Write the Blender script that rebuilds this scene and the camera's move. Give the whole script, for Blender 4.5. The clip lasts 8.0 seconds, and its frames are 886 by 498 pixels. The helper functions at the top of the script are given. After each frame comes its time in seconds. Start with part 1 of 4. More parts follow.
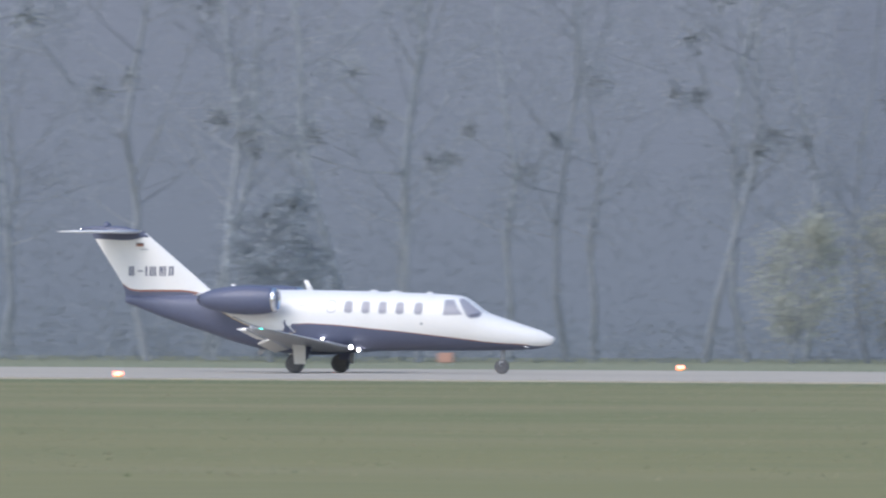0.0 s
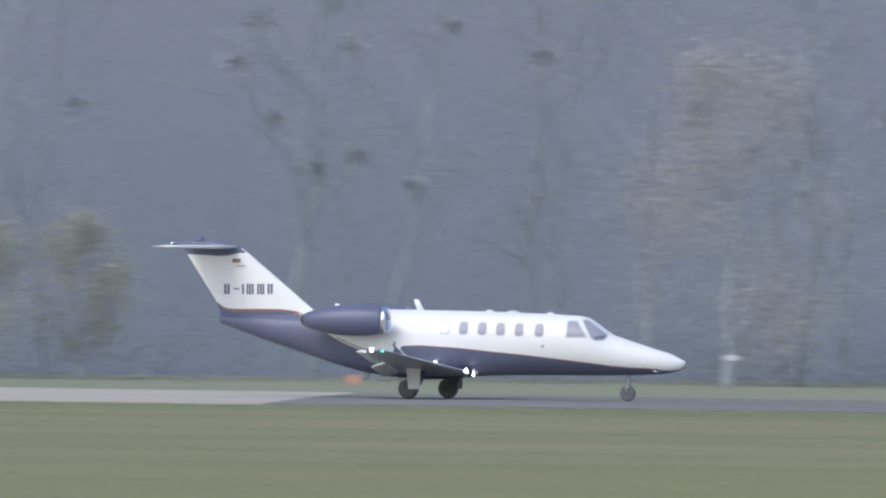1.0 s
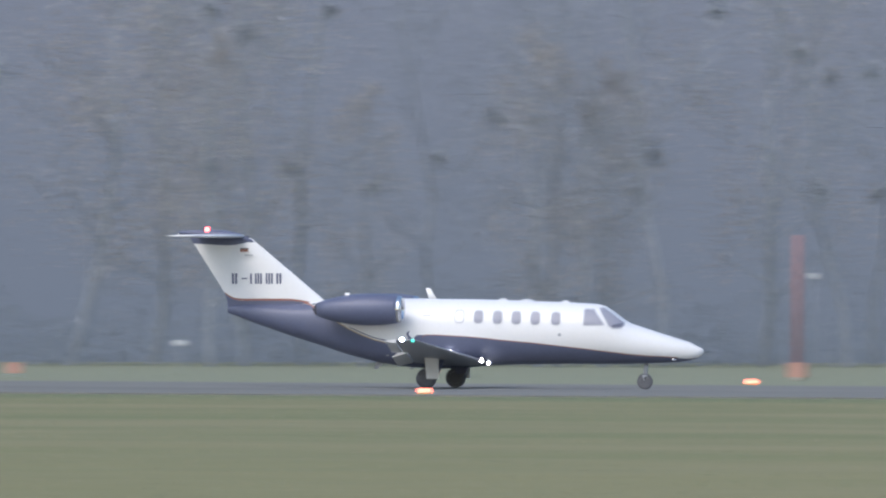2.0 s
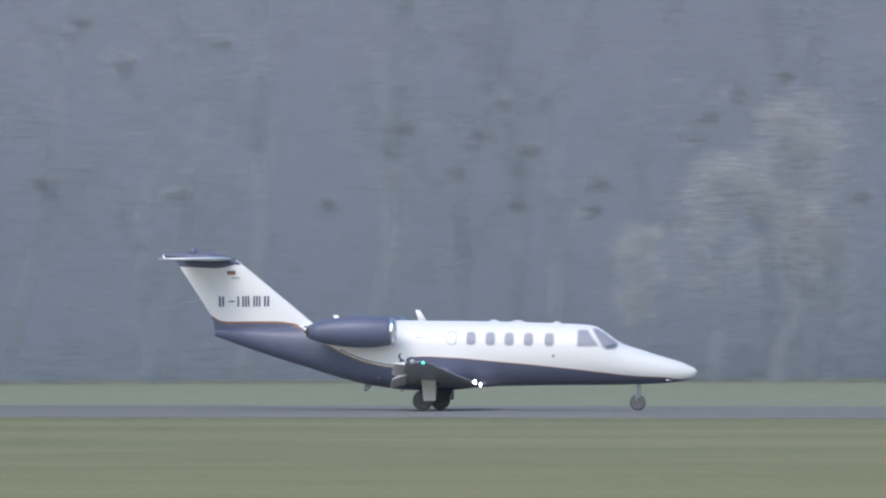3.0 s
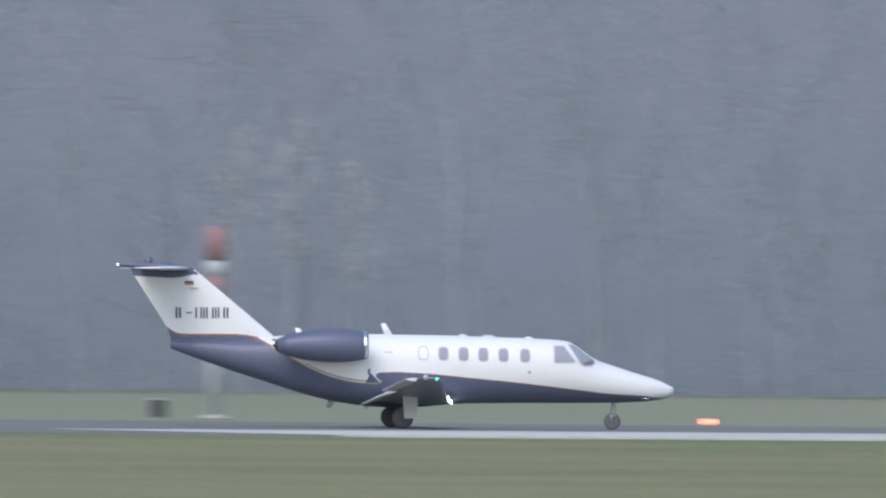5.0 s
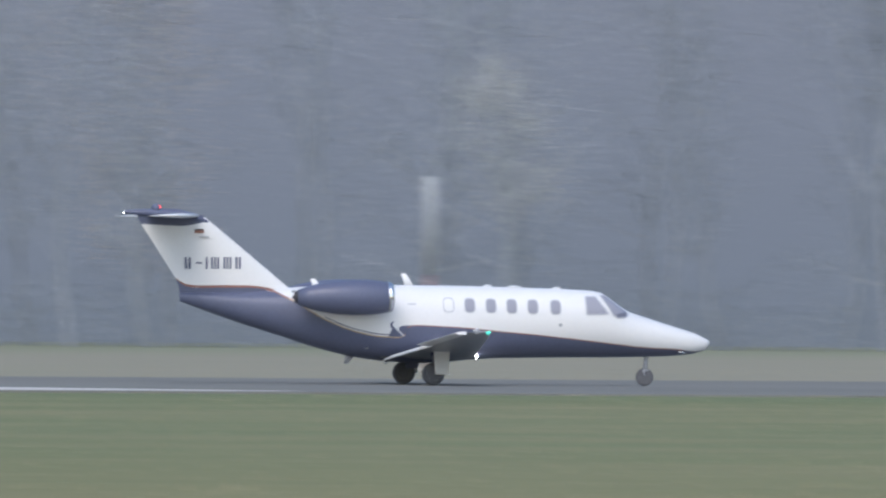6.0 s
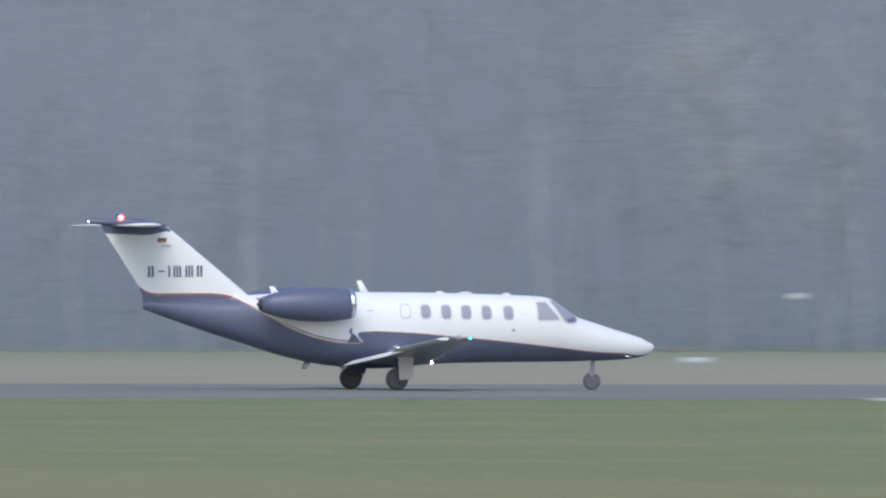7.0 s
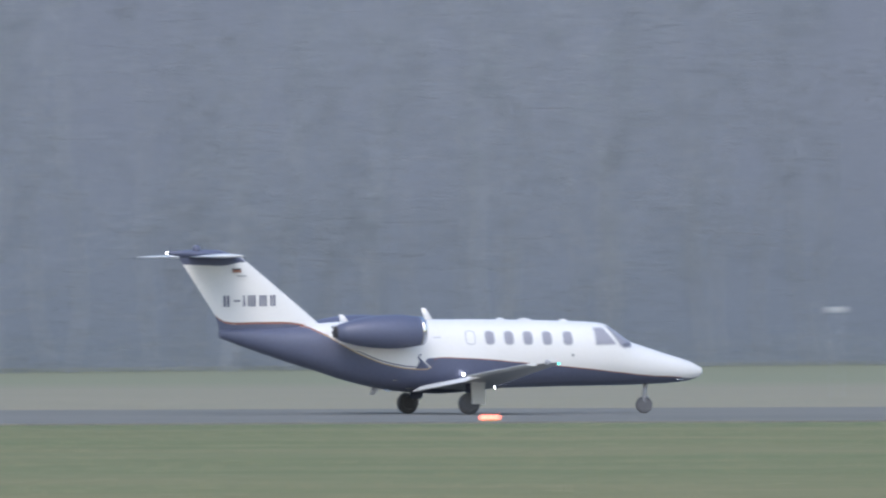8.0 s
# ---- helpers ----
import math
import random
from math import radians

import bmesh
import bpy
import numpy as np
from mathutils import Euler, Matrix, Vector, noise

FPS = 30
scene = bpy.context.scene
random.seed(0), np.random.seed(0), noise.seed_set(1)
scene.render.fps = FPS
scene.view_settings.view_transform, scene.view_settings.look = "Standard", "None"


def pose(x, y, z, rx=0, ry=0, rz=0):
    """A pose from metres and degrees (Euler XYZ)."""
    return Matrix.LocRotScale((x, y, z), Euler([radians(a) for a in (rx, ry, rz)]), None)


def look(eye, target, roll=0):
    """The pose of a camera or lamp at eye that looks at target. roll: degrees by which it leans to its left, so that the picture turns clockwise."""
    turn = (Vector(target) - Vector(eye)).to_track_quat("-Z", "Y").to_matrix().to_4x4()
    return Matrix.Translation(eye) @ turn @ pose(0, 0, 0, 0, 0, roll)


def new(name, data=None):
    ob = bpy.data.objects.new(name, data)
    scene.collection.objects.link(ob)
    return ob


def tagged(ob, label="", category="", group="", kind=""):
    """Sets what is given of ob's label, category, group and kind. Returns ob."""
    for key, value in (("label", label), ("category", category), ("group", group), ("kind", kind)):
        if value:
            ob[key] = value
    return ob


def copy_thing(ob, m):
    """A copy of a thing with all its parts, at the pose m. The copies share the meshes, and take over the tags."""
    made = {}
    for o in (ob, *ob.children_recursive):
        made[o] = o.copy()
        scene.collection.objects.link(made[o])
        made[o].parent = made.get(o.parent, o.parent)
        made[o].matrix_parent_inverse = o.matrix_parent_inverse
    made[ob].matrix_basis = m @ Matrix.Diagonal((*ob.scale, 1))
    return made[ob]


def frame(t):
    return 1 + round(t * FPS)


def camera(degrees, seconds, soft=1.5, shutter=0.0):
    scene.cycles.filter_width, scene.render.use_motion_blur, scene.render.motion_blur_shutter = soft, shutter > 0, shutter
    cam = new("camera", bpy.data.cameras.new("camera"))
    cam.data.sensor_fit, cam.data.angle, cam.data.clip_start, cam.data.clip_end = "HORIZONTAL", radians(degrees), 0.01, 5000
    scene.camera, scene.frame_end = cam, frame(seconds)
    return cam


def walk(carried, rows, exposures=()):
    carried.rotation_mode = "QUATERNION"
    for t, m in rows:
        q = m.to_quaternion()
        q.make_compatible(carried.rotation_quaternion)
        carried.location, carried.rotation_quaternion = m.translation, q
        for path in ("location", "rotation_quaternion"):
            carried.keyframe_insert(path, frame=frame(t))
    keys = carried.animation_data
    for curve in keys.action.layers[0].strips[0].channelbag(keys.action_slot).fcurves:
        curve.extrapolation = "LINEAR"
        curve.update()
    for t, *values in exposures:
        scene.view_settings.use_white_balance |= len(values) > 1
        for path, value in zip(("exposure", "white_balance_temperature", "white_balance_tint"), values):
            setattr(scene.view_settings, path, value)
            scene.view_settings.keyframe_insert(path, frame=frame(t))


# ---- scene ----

# World: x along the runway (take-off direction), y away from the camera, z up.
# The runway's centre line is at y = 480 and its surface at z = 0.
LINE_Y, EYE_Z = 480.0, 2.7


def glide(t, rows, j=1):
    """A smooth curve through column j of the rows (first column: seconds or metres)."""
    ts, ys = [r[0] for r in rows], [r[j] for r in rows]
    i = max(0, min(len(ts) - 2, int(np.searchsorted(ts, t)) - 1))

    def slope(n):
        a, b = max(0, n - 1), min(len(ts) - 1, n + 1)
        return (ys[b] - ys[a]) / (ts[b] - ts[a])
    h = ts[i + 1] - ts[i]
    u = min(max((t - ts[i]) / h, 0.0), 1.0)
    return ((2 * u**3 - 3 * u * u + 1) * ys[i] + (u**3 - 2 * u * u + u) * h * slope(i)
            + (3 * u * u - 2 * u**3) * ys[i + 1] + (u**3 - u * u) * h * slope(i + 1))


def linear(t, rows, j=1):
    return float(np.interp(t, [r[0] for r in rows], [r[j] for r in rows]))


def jet_x(t):
    """The jet's place on the runway: it accelerates for take-off at 2.9 m/s2."""
    return 27.3 * t + 1.45 * t * t - 142.0 + 1.6 * max(0.0, 1 - t / 0.5)


# ---- camera: seconds, yaw past the jet, tilt and lean in degrees; and how near it is (1 = 480 m) ----
AIM = [(0.0, 0.3753, 0.1008, 0.26), (0.5, 0.099, 0.1263, 0.5), (1.0, 0.0173, 0.1605, 0.78),
       (1.5, 0.0646, 0.1399, 0.15), (2.0, -0.0197, 0.124, 0.31), (3.3, 0.0115, 0.2113, 0.0),
       (3.5, -0.076, 0.1966, 0.08), (4.0, -0.1597, 0.2081, 0.24), (4.5, 0.06, 0.2235, 0.5),
       (4.7, 0.0836, 0.2652, 0.52), (5.8, 0.1788, 0.1285, 0.44), (6.0, 0.0496, 0.0778, 0.4),
       (6.5, 0.0723, 0.0341, 0.23), (7.0, 0.1937, 0.1001, 0.18), (7.5, 0.2666, 0.1439, 0.0),
       (8.0, -0.0077, 0.1867, -0.1)]
NEAR = [(0, 1.05), (0.73, 0.9952), (1, 0.9955), (2, 0.9992), (3.3, 1.0067), (4.42, 1.0104), (5.87, 0.9018), (6.2, 0.9008), (8, 0.9008)]
# degrees by which the jet's nose rises on its struts as it gathers speed
PITCH = [(0, 0.2), (0.5, 0.34), (1, 0.5), (1.5, 0.65), (2, 0.35), (3.3, 0.49), (4, 0.5), (4.5, 0.34), (5.8, 0.48), (6.5, 0.49), (7, 0.6), (7.5, 0.83), (8, 0.84)]


def camera_pose(t):
    jet = Vector((jet_x(t), LINE_Y, EYE_Z))
    eye = jet + (Vector((0, 0, EYE_Z)) - jet) * linear(t, NEAR)
    yaw = math.atan2(jet.x, LINE_Y) + radians(glide(t, AIM, 1))
    tilt = radians(glide(t, AIM, 2))
    way = Vector((math.sin(yaw) * math.cos(tilt), math.cos(yaw) * math.cos(tilt), math.sin(tilt)))
    return look(eye, eye + way * 100, glide(t, AIM, 3))


cam = camera(2 * math.degrees(math.atan(784 / 31900)), 8.0, soft=2.2, shutter=0.35)
walk(cam, [(i / 10, camera_pose(i / 10)) for i in range(81)], [(0, 0.28, 6250, 13), (2, 0.28, 6250, 13), (3.5, 0.25, 6190, 12.5), (6, 0.2, 6220, 12.5), (8, 0.27, 6160, 12.5)])

# ---- world and sun: a dull, hazy November day ----
SUN_EL, SUN_AZ = 48.0, 205.0
world = bpy.data.worlds.new("hazy_sky")
scene.world = world
world.use_nodes = True
wn = world.node_tree
sky = wn.nodes.new("ShaderNodeTexSky")
sky.sky_type = "NISHITA"
sky.sun_disc = False
sky.sun_elevation, sky.sun_rotation = radians(SUN_EL), radians(SUN_AZ)
sky.air_density, sky.dust_density, sky.ozone_density = 1.4, 2.2, 2.0
wn.nodes["Background"].inputs[1].default_value = 0.157
wn.links.new(sky.outputs[0], wn.nodes["Background"].inputs[0])
sun = new("sun", bpy.data.lights.new("sun", "SUN"))
sun.data.energy, sun.data.angle, sun.data.color = 1.0, radians(35), (1.0, 0.97, 0.93)
a = radians(SUN_AZ)
sun.matrix_basis = look((0, 0, 300), Vector((0, 0, 300)) - Vector((math.sin(a) * math.cos(radians(SUN_EL)), math.cos(a) * math.cos(radians(SUN_EL)), math.sin(radians(SUN_EL)))))


# ---- materials ----
def material(name, colour, rough=0.6, metal=0.0, vary=0.12, scale=3.0, fine=30.0, bump=0.0, second=None, second_at=0.5, blend=0.12, stretch=(1, 1, 1), glow=0.0, each=0.0, coat=0.0, shine=0.5):
    """A surface with colour variation at two scales, fine relief and, if given, a second colour in patches."""
    m = bpy.data.materials.new(name)
    m.use_nodes = True
    n, link = m.node_tree.nodes, m.node_tree.links
    p = n["Principled BSDF"]
    p.inputs["Roughness"].default_value, p.inputs["Metallic"].default_value = rough, metal
    p.inputs["Coat Weight"].default_value, p.inputs["Specular IOR Level"].default_value = coat, shine
    co, mp = n.new("ShaderNodeTexCoord"), n.new("ShaderNodeMapping")
    mp.inputs["Scale"].default_value = stretch
    link.new(co.outputs["Object"], mp.inputs[0])

    def cloud(size, detail=4.0):
        t = n.new("ShaderNodeTexNoise")
        t.inputs["Scale"].default_value, t.inputs["Detail"].default_value = size, detail
        link.new(mp.outputs[0], t.inputs["Vector"])
        return t
    big, small = cloud(scale), cloud(fine)
    base = n.new("ShaderNodeMix")
    base.data_type = "RGBA"
    base.inputs[6].default_value = (*colour, 1)
    base.inputs[7].default_value = (*(second or colour), 1)
    step = n.new("ShaderNodeMapRange")
    step.inputs[1].default_value, step.inputs[2].default_value = second_at - blend, second_at + blend
    link.new(big.outputs[0], step.inputs[0])
    link.new(step.outputs[0], base.inputs[0])
    add = n.new("ShaderNodeMath")
    add.operation = "ADD"
    link.new(big.outputs[0], add.inputs[0])
    link.new(small.outputs[0], add.inputs[1])
    span = n.new("ShaderNodeMapRange")
    span.inputs[1].default_value, span.inputs[2].default_value = 0.6, 1.4
    span.inputs[3].default_value, span.inputs[4].default_value = 1 - vary, 1 + vary
    link.new(add.outputs[0], span.inputs[0])
    value = span.outputs[0]
    if each:
        info = n.new("ShaderNodeObjectInfo")
        r = n.new("ShaderNodeMapRange")
        r.inputs[3].default_value, r.inputs[4].default_value = 1 - each, 1 + each
        link.new(info.outputs["Random"], r.inputs[0])
        mul = n.new("ShaderNodeMath")
        mul.operation = "MULTIPLY"
        link.new(value, mul.inputs[0])
        link.new(r.outputs[0], mul.inputs[1])
        value = mul.outputs[0]
    hsv = n.new("ShaderNodeHueSaturation")
    link.new(base.outputs[2], hsv.inputs["Color"])
    link.new(value, hsv.inputs["Value"])
    link.new(hsv.outputs[0], p.inputs["Base Color"])
    if bump:
        b = n.new("ShaderNodeBump")
        b.inputs["Strength"].default_value, b.inputs["Distance"].default_value = bump, 0.02
        link.new(small.outputs[0], b.inputs["Height"])
        link.new(b.outputs[0], p.inputs["Normal"])
    if glow:
        p.inputs["Emission Color"].default_value = (*colour, 1)
        p.inputs["Emission Strength"].default_value = glow
    return m


WHITE = material("white_gloss_paint", (0.8, 0.797, 0.79), 0.32, vary=0.03, scale=0.8, fine=14, coat=0.12)
# Navy, tyre and intake colours are lightened to stand for haze.
NAVY = material("navy_gloss_paint", (0.108, 0.123, 0.194), 0.46, vary=0.1, scale=0.8, fine=14, coat=0.15)
COPPER = material("copper_stripe", (0.3, 0.135, 0.1), 0.35, vary=0.08)
GOLD = material("gold_stripe", (0.5, 0.37, 0.22), 0.35, vary=0.08)
CHROME = material("polished_metal", (0.8, 0.81, 0.83), 0.18, 1.0, vary=0.04)
WING = material("wing_light_grey_paint", (0.4, 0.41, 0.44), 0.35, vary=0.06, scale=1.5, fine=20)
GLASS = material("tinted_window", (0.34, 0.345, 0.4), 0.22, vary=0.03, shine=0.25)
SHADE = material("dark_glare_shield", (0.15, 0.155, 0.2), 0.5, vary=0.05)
SEAL = material("window_frame_grey", (0.52, 0.53, 0.56), 0.4, vary=0.05)
RUBBER = material("hazed_tyre_rubber", (0.135, 0.138, 0.152), 0.8, vary=0.15, bump=0.3)
RIM = material("wheel_alloy", (0.5, 0.51, 0.53), 0.45, 0.2, vary=0.1)
STEEL = material("gear_strut_grey", (0.42, 0.43, 0.46), 0.4, vary=0.1)
DARK = material("dark_intake", (0.05, 0.05, 0.06), 0.7, vary=0.2)
LANDING = material("landing_light_glow", (1.0, 0.97, 0.92), 0.3, glow=16)
BEAM = material("landing_beam_glow", (1.0, 0.97, 0.92), 0.3, glow=45)
GREEN = material("green_navigation_glow", (0.05, 1.0, 0.72), 0.3, glow=4)
BEACON = material("red_beacon_glow", (1.0, 0.06, 0.05), 0.3, glow=14)
STROBE = material("strobe_glow", (0.86, 0.88, 1.0), 0.3, glow=110)
TAILLIGHT = material("tail_light_glow", (1.0, 0.96, 0.9), 0.3, glow=25)
RUNLAMP = material("runway_lamp_glow", (1.0, 0.2, 0.12), 0.3, glow=8)
MASTLAMP = material("mast_lamp_glow", (1.0, 0.05, 0.04), 0.3, glow=14)
ASPHALT = material("runway_asphalt", (0.2, 0.2, 0.185), 0.9, shine=0.12, vary=0.16, scale=0.06, fine=1.2, bump=0.3, stretch=(0.5, 1, 1))
CONCRETE = material("pale_concrete", (0.43, 0.395, 0.34), 0.9, shine=0.2, vary=0.1, scale=0.1, fine=1.5, bump=0.2)
GRASS = material("short_autumn_grass", (0.178, 0.2, 0.098), 0.95, shine=0.1, vary=0.12, scale=0.05, fine=0.5, bump=0.15, second=(0.258, 0.232, 0.138), second_at=0.48, blend=0.3, stretch=(0.8, 1.0, 1))
BLADE = material("grass_blades", (0.235, 0.26, 0.15), 0.9, vary=0.18, scale=0.3, fine=1.5, second=(0.31, 0.28, 0.18))
# Tufts beyond the runway: haze is mixed into their colour.
PALEBLADE = material("hazed_grass_blades", (0.27, 0.3, 0.215), 0.9, vary=0.15, scale=0.1, fine=0.8, second=(0.3, 0.31, 0.24))
PALESLAB = material("clean_pale_concrete", (0.54, 0.53, 0.5), 0.9, shine=0.2, vary=0.1, scale=0.1, fine=1.5, bump=0.2)
SOIL = material("dark_soil", (0.06, 0.055, 0.045), 0.95, vary=0.3)
# Red and white of mast and posts: haze is mixed into the colours.
RED = material("hazed_red_paint", (0.36, 0.195, 0.195), 0.6, vary=0.1, scale=2, fine=12)
OFFWHITE = material("hazed_white_paint", (0.49, 0.51, 0.53), 0.6, vary=0.07, scale=2, fine=12)
ORANGE = material("orange_marker_paint", (0.43, 0.25, 0.2), 0.6, vary=0.08)
YELLOW = material("yellow_sign_paint", (0.66, 0.47, 0.08), 0.5, vary=0.06)
GREY = material("galvanised_grey", (0.4, 0.42, 0.44), 0.5, vary=0.1)
BLACK = material("black_box_paint", (0.04, 0.04, 0.045), 0.6, vary=0.1)
# Haze is mixed into the wood's bark, twig and leaf colours as blue-grey.
BARK = material("hazed_bark", (0.286, 0.311, 0.343), 0.9, vary=0.1, scale=0.5, fine=6, bump=0.5, each=0.15)
TWIGS = material("hazed_twigs", (0.296, 0.325, 0.362), 0.9, vary=0.1, scale=0.25, fine=3, each=0.12)
RUSSET = material("hazed_russet_leaves", (0.37, 0.355, 0.345), 0.9, vary=0.2, scale=0.3, fine=3, each=0.15)
OLIVE = material("hazed_yellow_green_leaves", (0.4, 0.412, 0.352), 0.9, vary=0.1, scale=0.4, fine=3, each=0.12)
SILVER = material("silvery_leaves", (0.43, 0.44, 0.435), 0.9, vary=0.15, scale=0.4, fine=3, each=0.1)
EVERGREEN = material("hazed_evergreen", (0.285, 0.32, 0.36), 0.9, vary=0.12, scale=0.4, fine=3, each=0.15)
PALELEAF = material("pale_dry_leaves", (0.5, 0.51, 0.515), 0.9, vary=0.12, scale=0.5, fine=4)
BALL = material("hazed_mistletoe", (0.32, 0.345, 0.375), 0.9, vary=0.15, scale=2, fine=9)



def patch(m, colour, ramps, most=1.0, blotch=0.0):
    """Blends another grass colour into m. ramps: (axis, from, to) in metres, along which it comes in; blotch: how
    uneven it is.
    """
    n, link = m.node_tree.nodes, m.node_tree.links
    co, sep = n.new("ShaderNodeTexCoord"), n.new("ShaderNodeSeparateXYZ")
    link.new(co.outputs["Object"], sep.inputs[0])
    last = None
    for axis, lo, hi in ramps:
        r = n.new("ShaderNodeMapRange")
        r.inputs[1].default_value, r.inputs[2].default_value = lo, hi
        r.inputs[4].default_value = most if last is None else 1.0
        link.new(sep.outputs[axis], r.inputs[0])
        if last is None:
            last = r.outputs[0]
            continue
        mul = n.new("ShaderNodeMath")
        mul.operation = "MULTIPLY"
        link.new(last, mul.inputs[0])
        link.new(r.outputs[0], mul.inputs[1])
        last = mul.outputs[0]
    if blotch:
        cloud, r, mul = n.new("ShaderNodeTexNoise"), n.new("ShaderNodeMapRange"), n.new("ShaderNodeMath")
        cloud.inputs["Scale"].default_value, cloud.inputs["Detail"].default_value = 0.11, 5.0
        link.new(co.outputs["Object"], cloud.inputs["Vector"])
        r.inputs[1].default_value, r.inputs[2].default_value, r.inputs[3].default_value = 0.35, 0.62, 1 - blotch
        link.new(cloud.outputs[0], r.inputs[0])
        mul.operation = "MULTIPLY"
        link.new(last, mul.inputs[0])
        link.new(r.outputs[0], mul.inputs[1])
        last = mul.outputs[0]
    mix = n.new("ShaderNodeMix")
    mix.data_type = "RGBA"
    p = n["Principled BSDF"]
    link.new(last, mix.inputs[0])
    link.new(p.inputs["Base Color"].links[0].from_socket, mix.inputs[6])
    mix.inputs[7].default_value = (*colour, 1)
    link.new(mix.outputs[2], p.inputs["Base Color"])


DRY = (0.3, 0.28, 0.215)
patch(GRASS, (0.13, 0.172, 0.098), ((1, 428, 442),), 0.7, 0.4)
patch(GRASS, (0.235, 0.222, 0.11), ((1, 345, 255),), 0.7, 0.6)
patch(GRASS, (0.142, 0.184, 0.094), ((0, 25, 50), (1, 452, 448), (1, 250, 330)), 0.5, 0.7)
# Grass past the runway is paled: haze put into its colour.
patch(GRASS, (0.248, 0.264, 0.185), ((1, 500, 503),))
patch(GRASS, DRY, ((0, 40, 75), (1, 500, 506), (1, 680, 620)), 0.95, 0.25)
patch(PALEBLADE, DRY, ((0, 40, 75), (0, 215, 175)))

# ---- helpers of this scene ----
def part(name, bm, mat, parent, label="", smooth=True):
    me = bpy.data.meshes.new(name)
    bmesh.ops.recalc_face_normals(bm, faces=bm.faces)
    bm.to_mesh(me)
    bm.free()
    for f in me.polygons:
        f.use_smooth = smooth
    me.materials.append(mat)
    ob = new(name, me)
    ob.parent = parent
    if label:
        tagged(ob, label)
    return ob


def thing(name, m, label, category, group="", kind=""):
    return tagged(placed(new(name), m), label, category, group, kind)


def placed(ob, m):
    ob.matrix_basis = m
    return ob


def box(x0, y0, z0, x1, y1, z1, bevel=0.0, bm=None):
    bm = bm or bmesh.new()
    r = bmesh.ops.create_cube(bm, size=1, matrix=Matrix.Translation(((x0 + x1) / 2, (y0 + y1) / 2, (z0 + z1) / 2)) @ Matrix.Diagonal((x1 - x0, y1 - y0, z1 - z0, 1)))
    if bevel:
        es = {e for v in r["verts"] for e in v.link_edges}
        bmesh.ops.bevel(bm, geom=list(es), offset=bevel, segments=2, affect="EDGES")
    return bm


def rod(a, b, r0, r1=None, sides=10, bm=None):
    bm = bm or bmesh.new()
    a, b = Vector(a), Vector(b)
    d = b - a
    m = Matrix.Translation((a + b) / 2) @ d.to_track_quat("Z", "Y").to_matrix().to_4x4()
    bmesh.ops.create_cone(bm, cap_ends=True, segments=sides, radius1=r0, radius2=r0 if r1 is None else r1, depth=d.length, matrix=m)
    return bm


def loft(rings, caps=True, closed=True):
    """A skin over rings of points; every ring has the same number of points."""
    bm = bmesh.new()
    vs = [[bm.verts.new(p) for p in ring] for ring in rings]
    n = len(rings[0])
    for a, b in zip(vs, vs[1:]):
        for i in range(n if closed else n - 1):
            j = (i + 1) % n
            bm.faces.new((a[i], a[j], b[j], b[i]))
    if caps and closed:
        bm.faces.new(vs[0])
        bm.faces.new(vs[-1][::-1])
    return bm


def turned(profile, axis="X", sides=28, at=(0, 0, 0)):
    """A body of revolution: profile rows are (along, radius)."""
    rings = []
    for s, r in profile:
        ring = []
        for i in range(sides):
            q = 2 * math.pi * i / sides
            c, d = r * math.cos(q), r * math.sin(q)
            p = {"X": (s, c, d), "Y": (c, s, d), "Z": (c, d, s)}[axis]
            ring.append(Vector(p) + Vector(at))
        rings.append(ring)
    return loft(rings)


# ---- ground, runway, pale slabs ----
def sheet(name, corners, z, mat):
    bm = bmesh.new()
    bm.faces.new([bm.verts.new((x, y, z)) for x, y in corners])
    me = bpy.data.meshes.new(name)
    bm.to_mesh(me)
    bm.free()
    me.materials.append(mat)
    return new(name, me)


def slab(name, corners, z0, z1, mat):
    bm = bmesh.new()
    lo = [bm.verts.new((x, y, z0)) for x, y in corners]
    hi = [bm.verts.new((x, y, z1)) for x, y in corners]
    bm.faces.new(hi)
    for i in range(len(lo)):
        j = (i + 1) % len(lo)
        bm.faces.new((lo[i], lo[j], hi[j], hi[i]))
    bmesh.ops.recalc_face_normals(bm, faces=bm.faces)
    me = bpy.data.meshes.new(name)
    bm.to_mesh(me)
    bm.free()
    me.materials.append(mat)
    return new(name, me)


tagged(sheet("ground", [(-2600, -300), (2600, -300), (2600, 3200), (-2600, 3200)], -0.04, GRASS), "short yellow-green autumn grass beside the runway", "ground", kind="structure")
tagged(slab("runway", [(-900, 449), (900, 449), (900, 503), (-900, 503)], -0.12, 0.0, ASPHALT), "grey asphalt runway with worn surface", "runway", kind="structure")
tagged(slab("runway_slab", [(-900, 447.2), (-110, 447.2), (-116, 477), (-121, 503.2), (-900, 503.2)], -0.1, 0.006, CONCRETE), "pale concrete end of the runway", "runway", kind="structure")
tagged(slab("taxiway_slab_1", [(21, 464), (28, 447), (67, 453), (50, 474)], -0.1, 0.006, PALESLAB), "pale concrete patch where a taxiway joins", "taxiway", kind="structure")
tagged(slab("taxiway_slab_2", [(124, 447.6), (146, 447.6), (146, 450.2), (124, 450.2)], -0.1, 0.006, PALESLAB), "pale concrete edge where a taxiway joins", "taxiway", kind="structure")


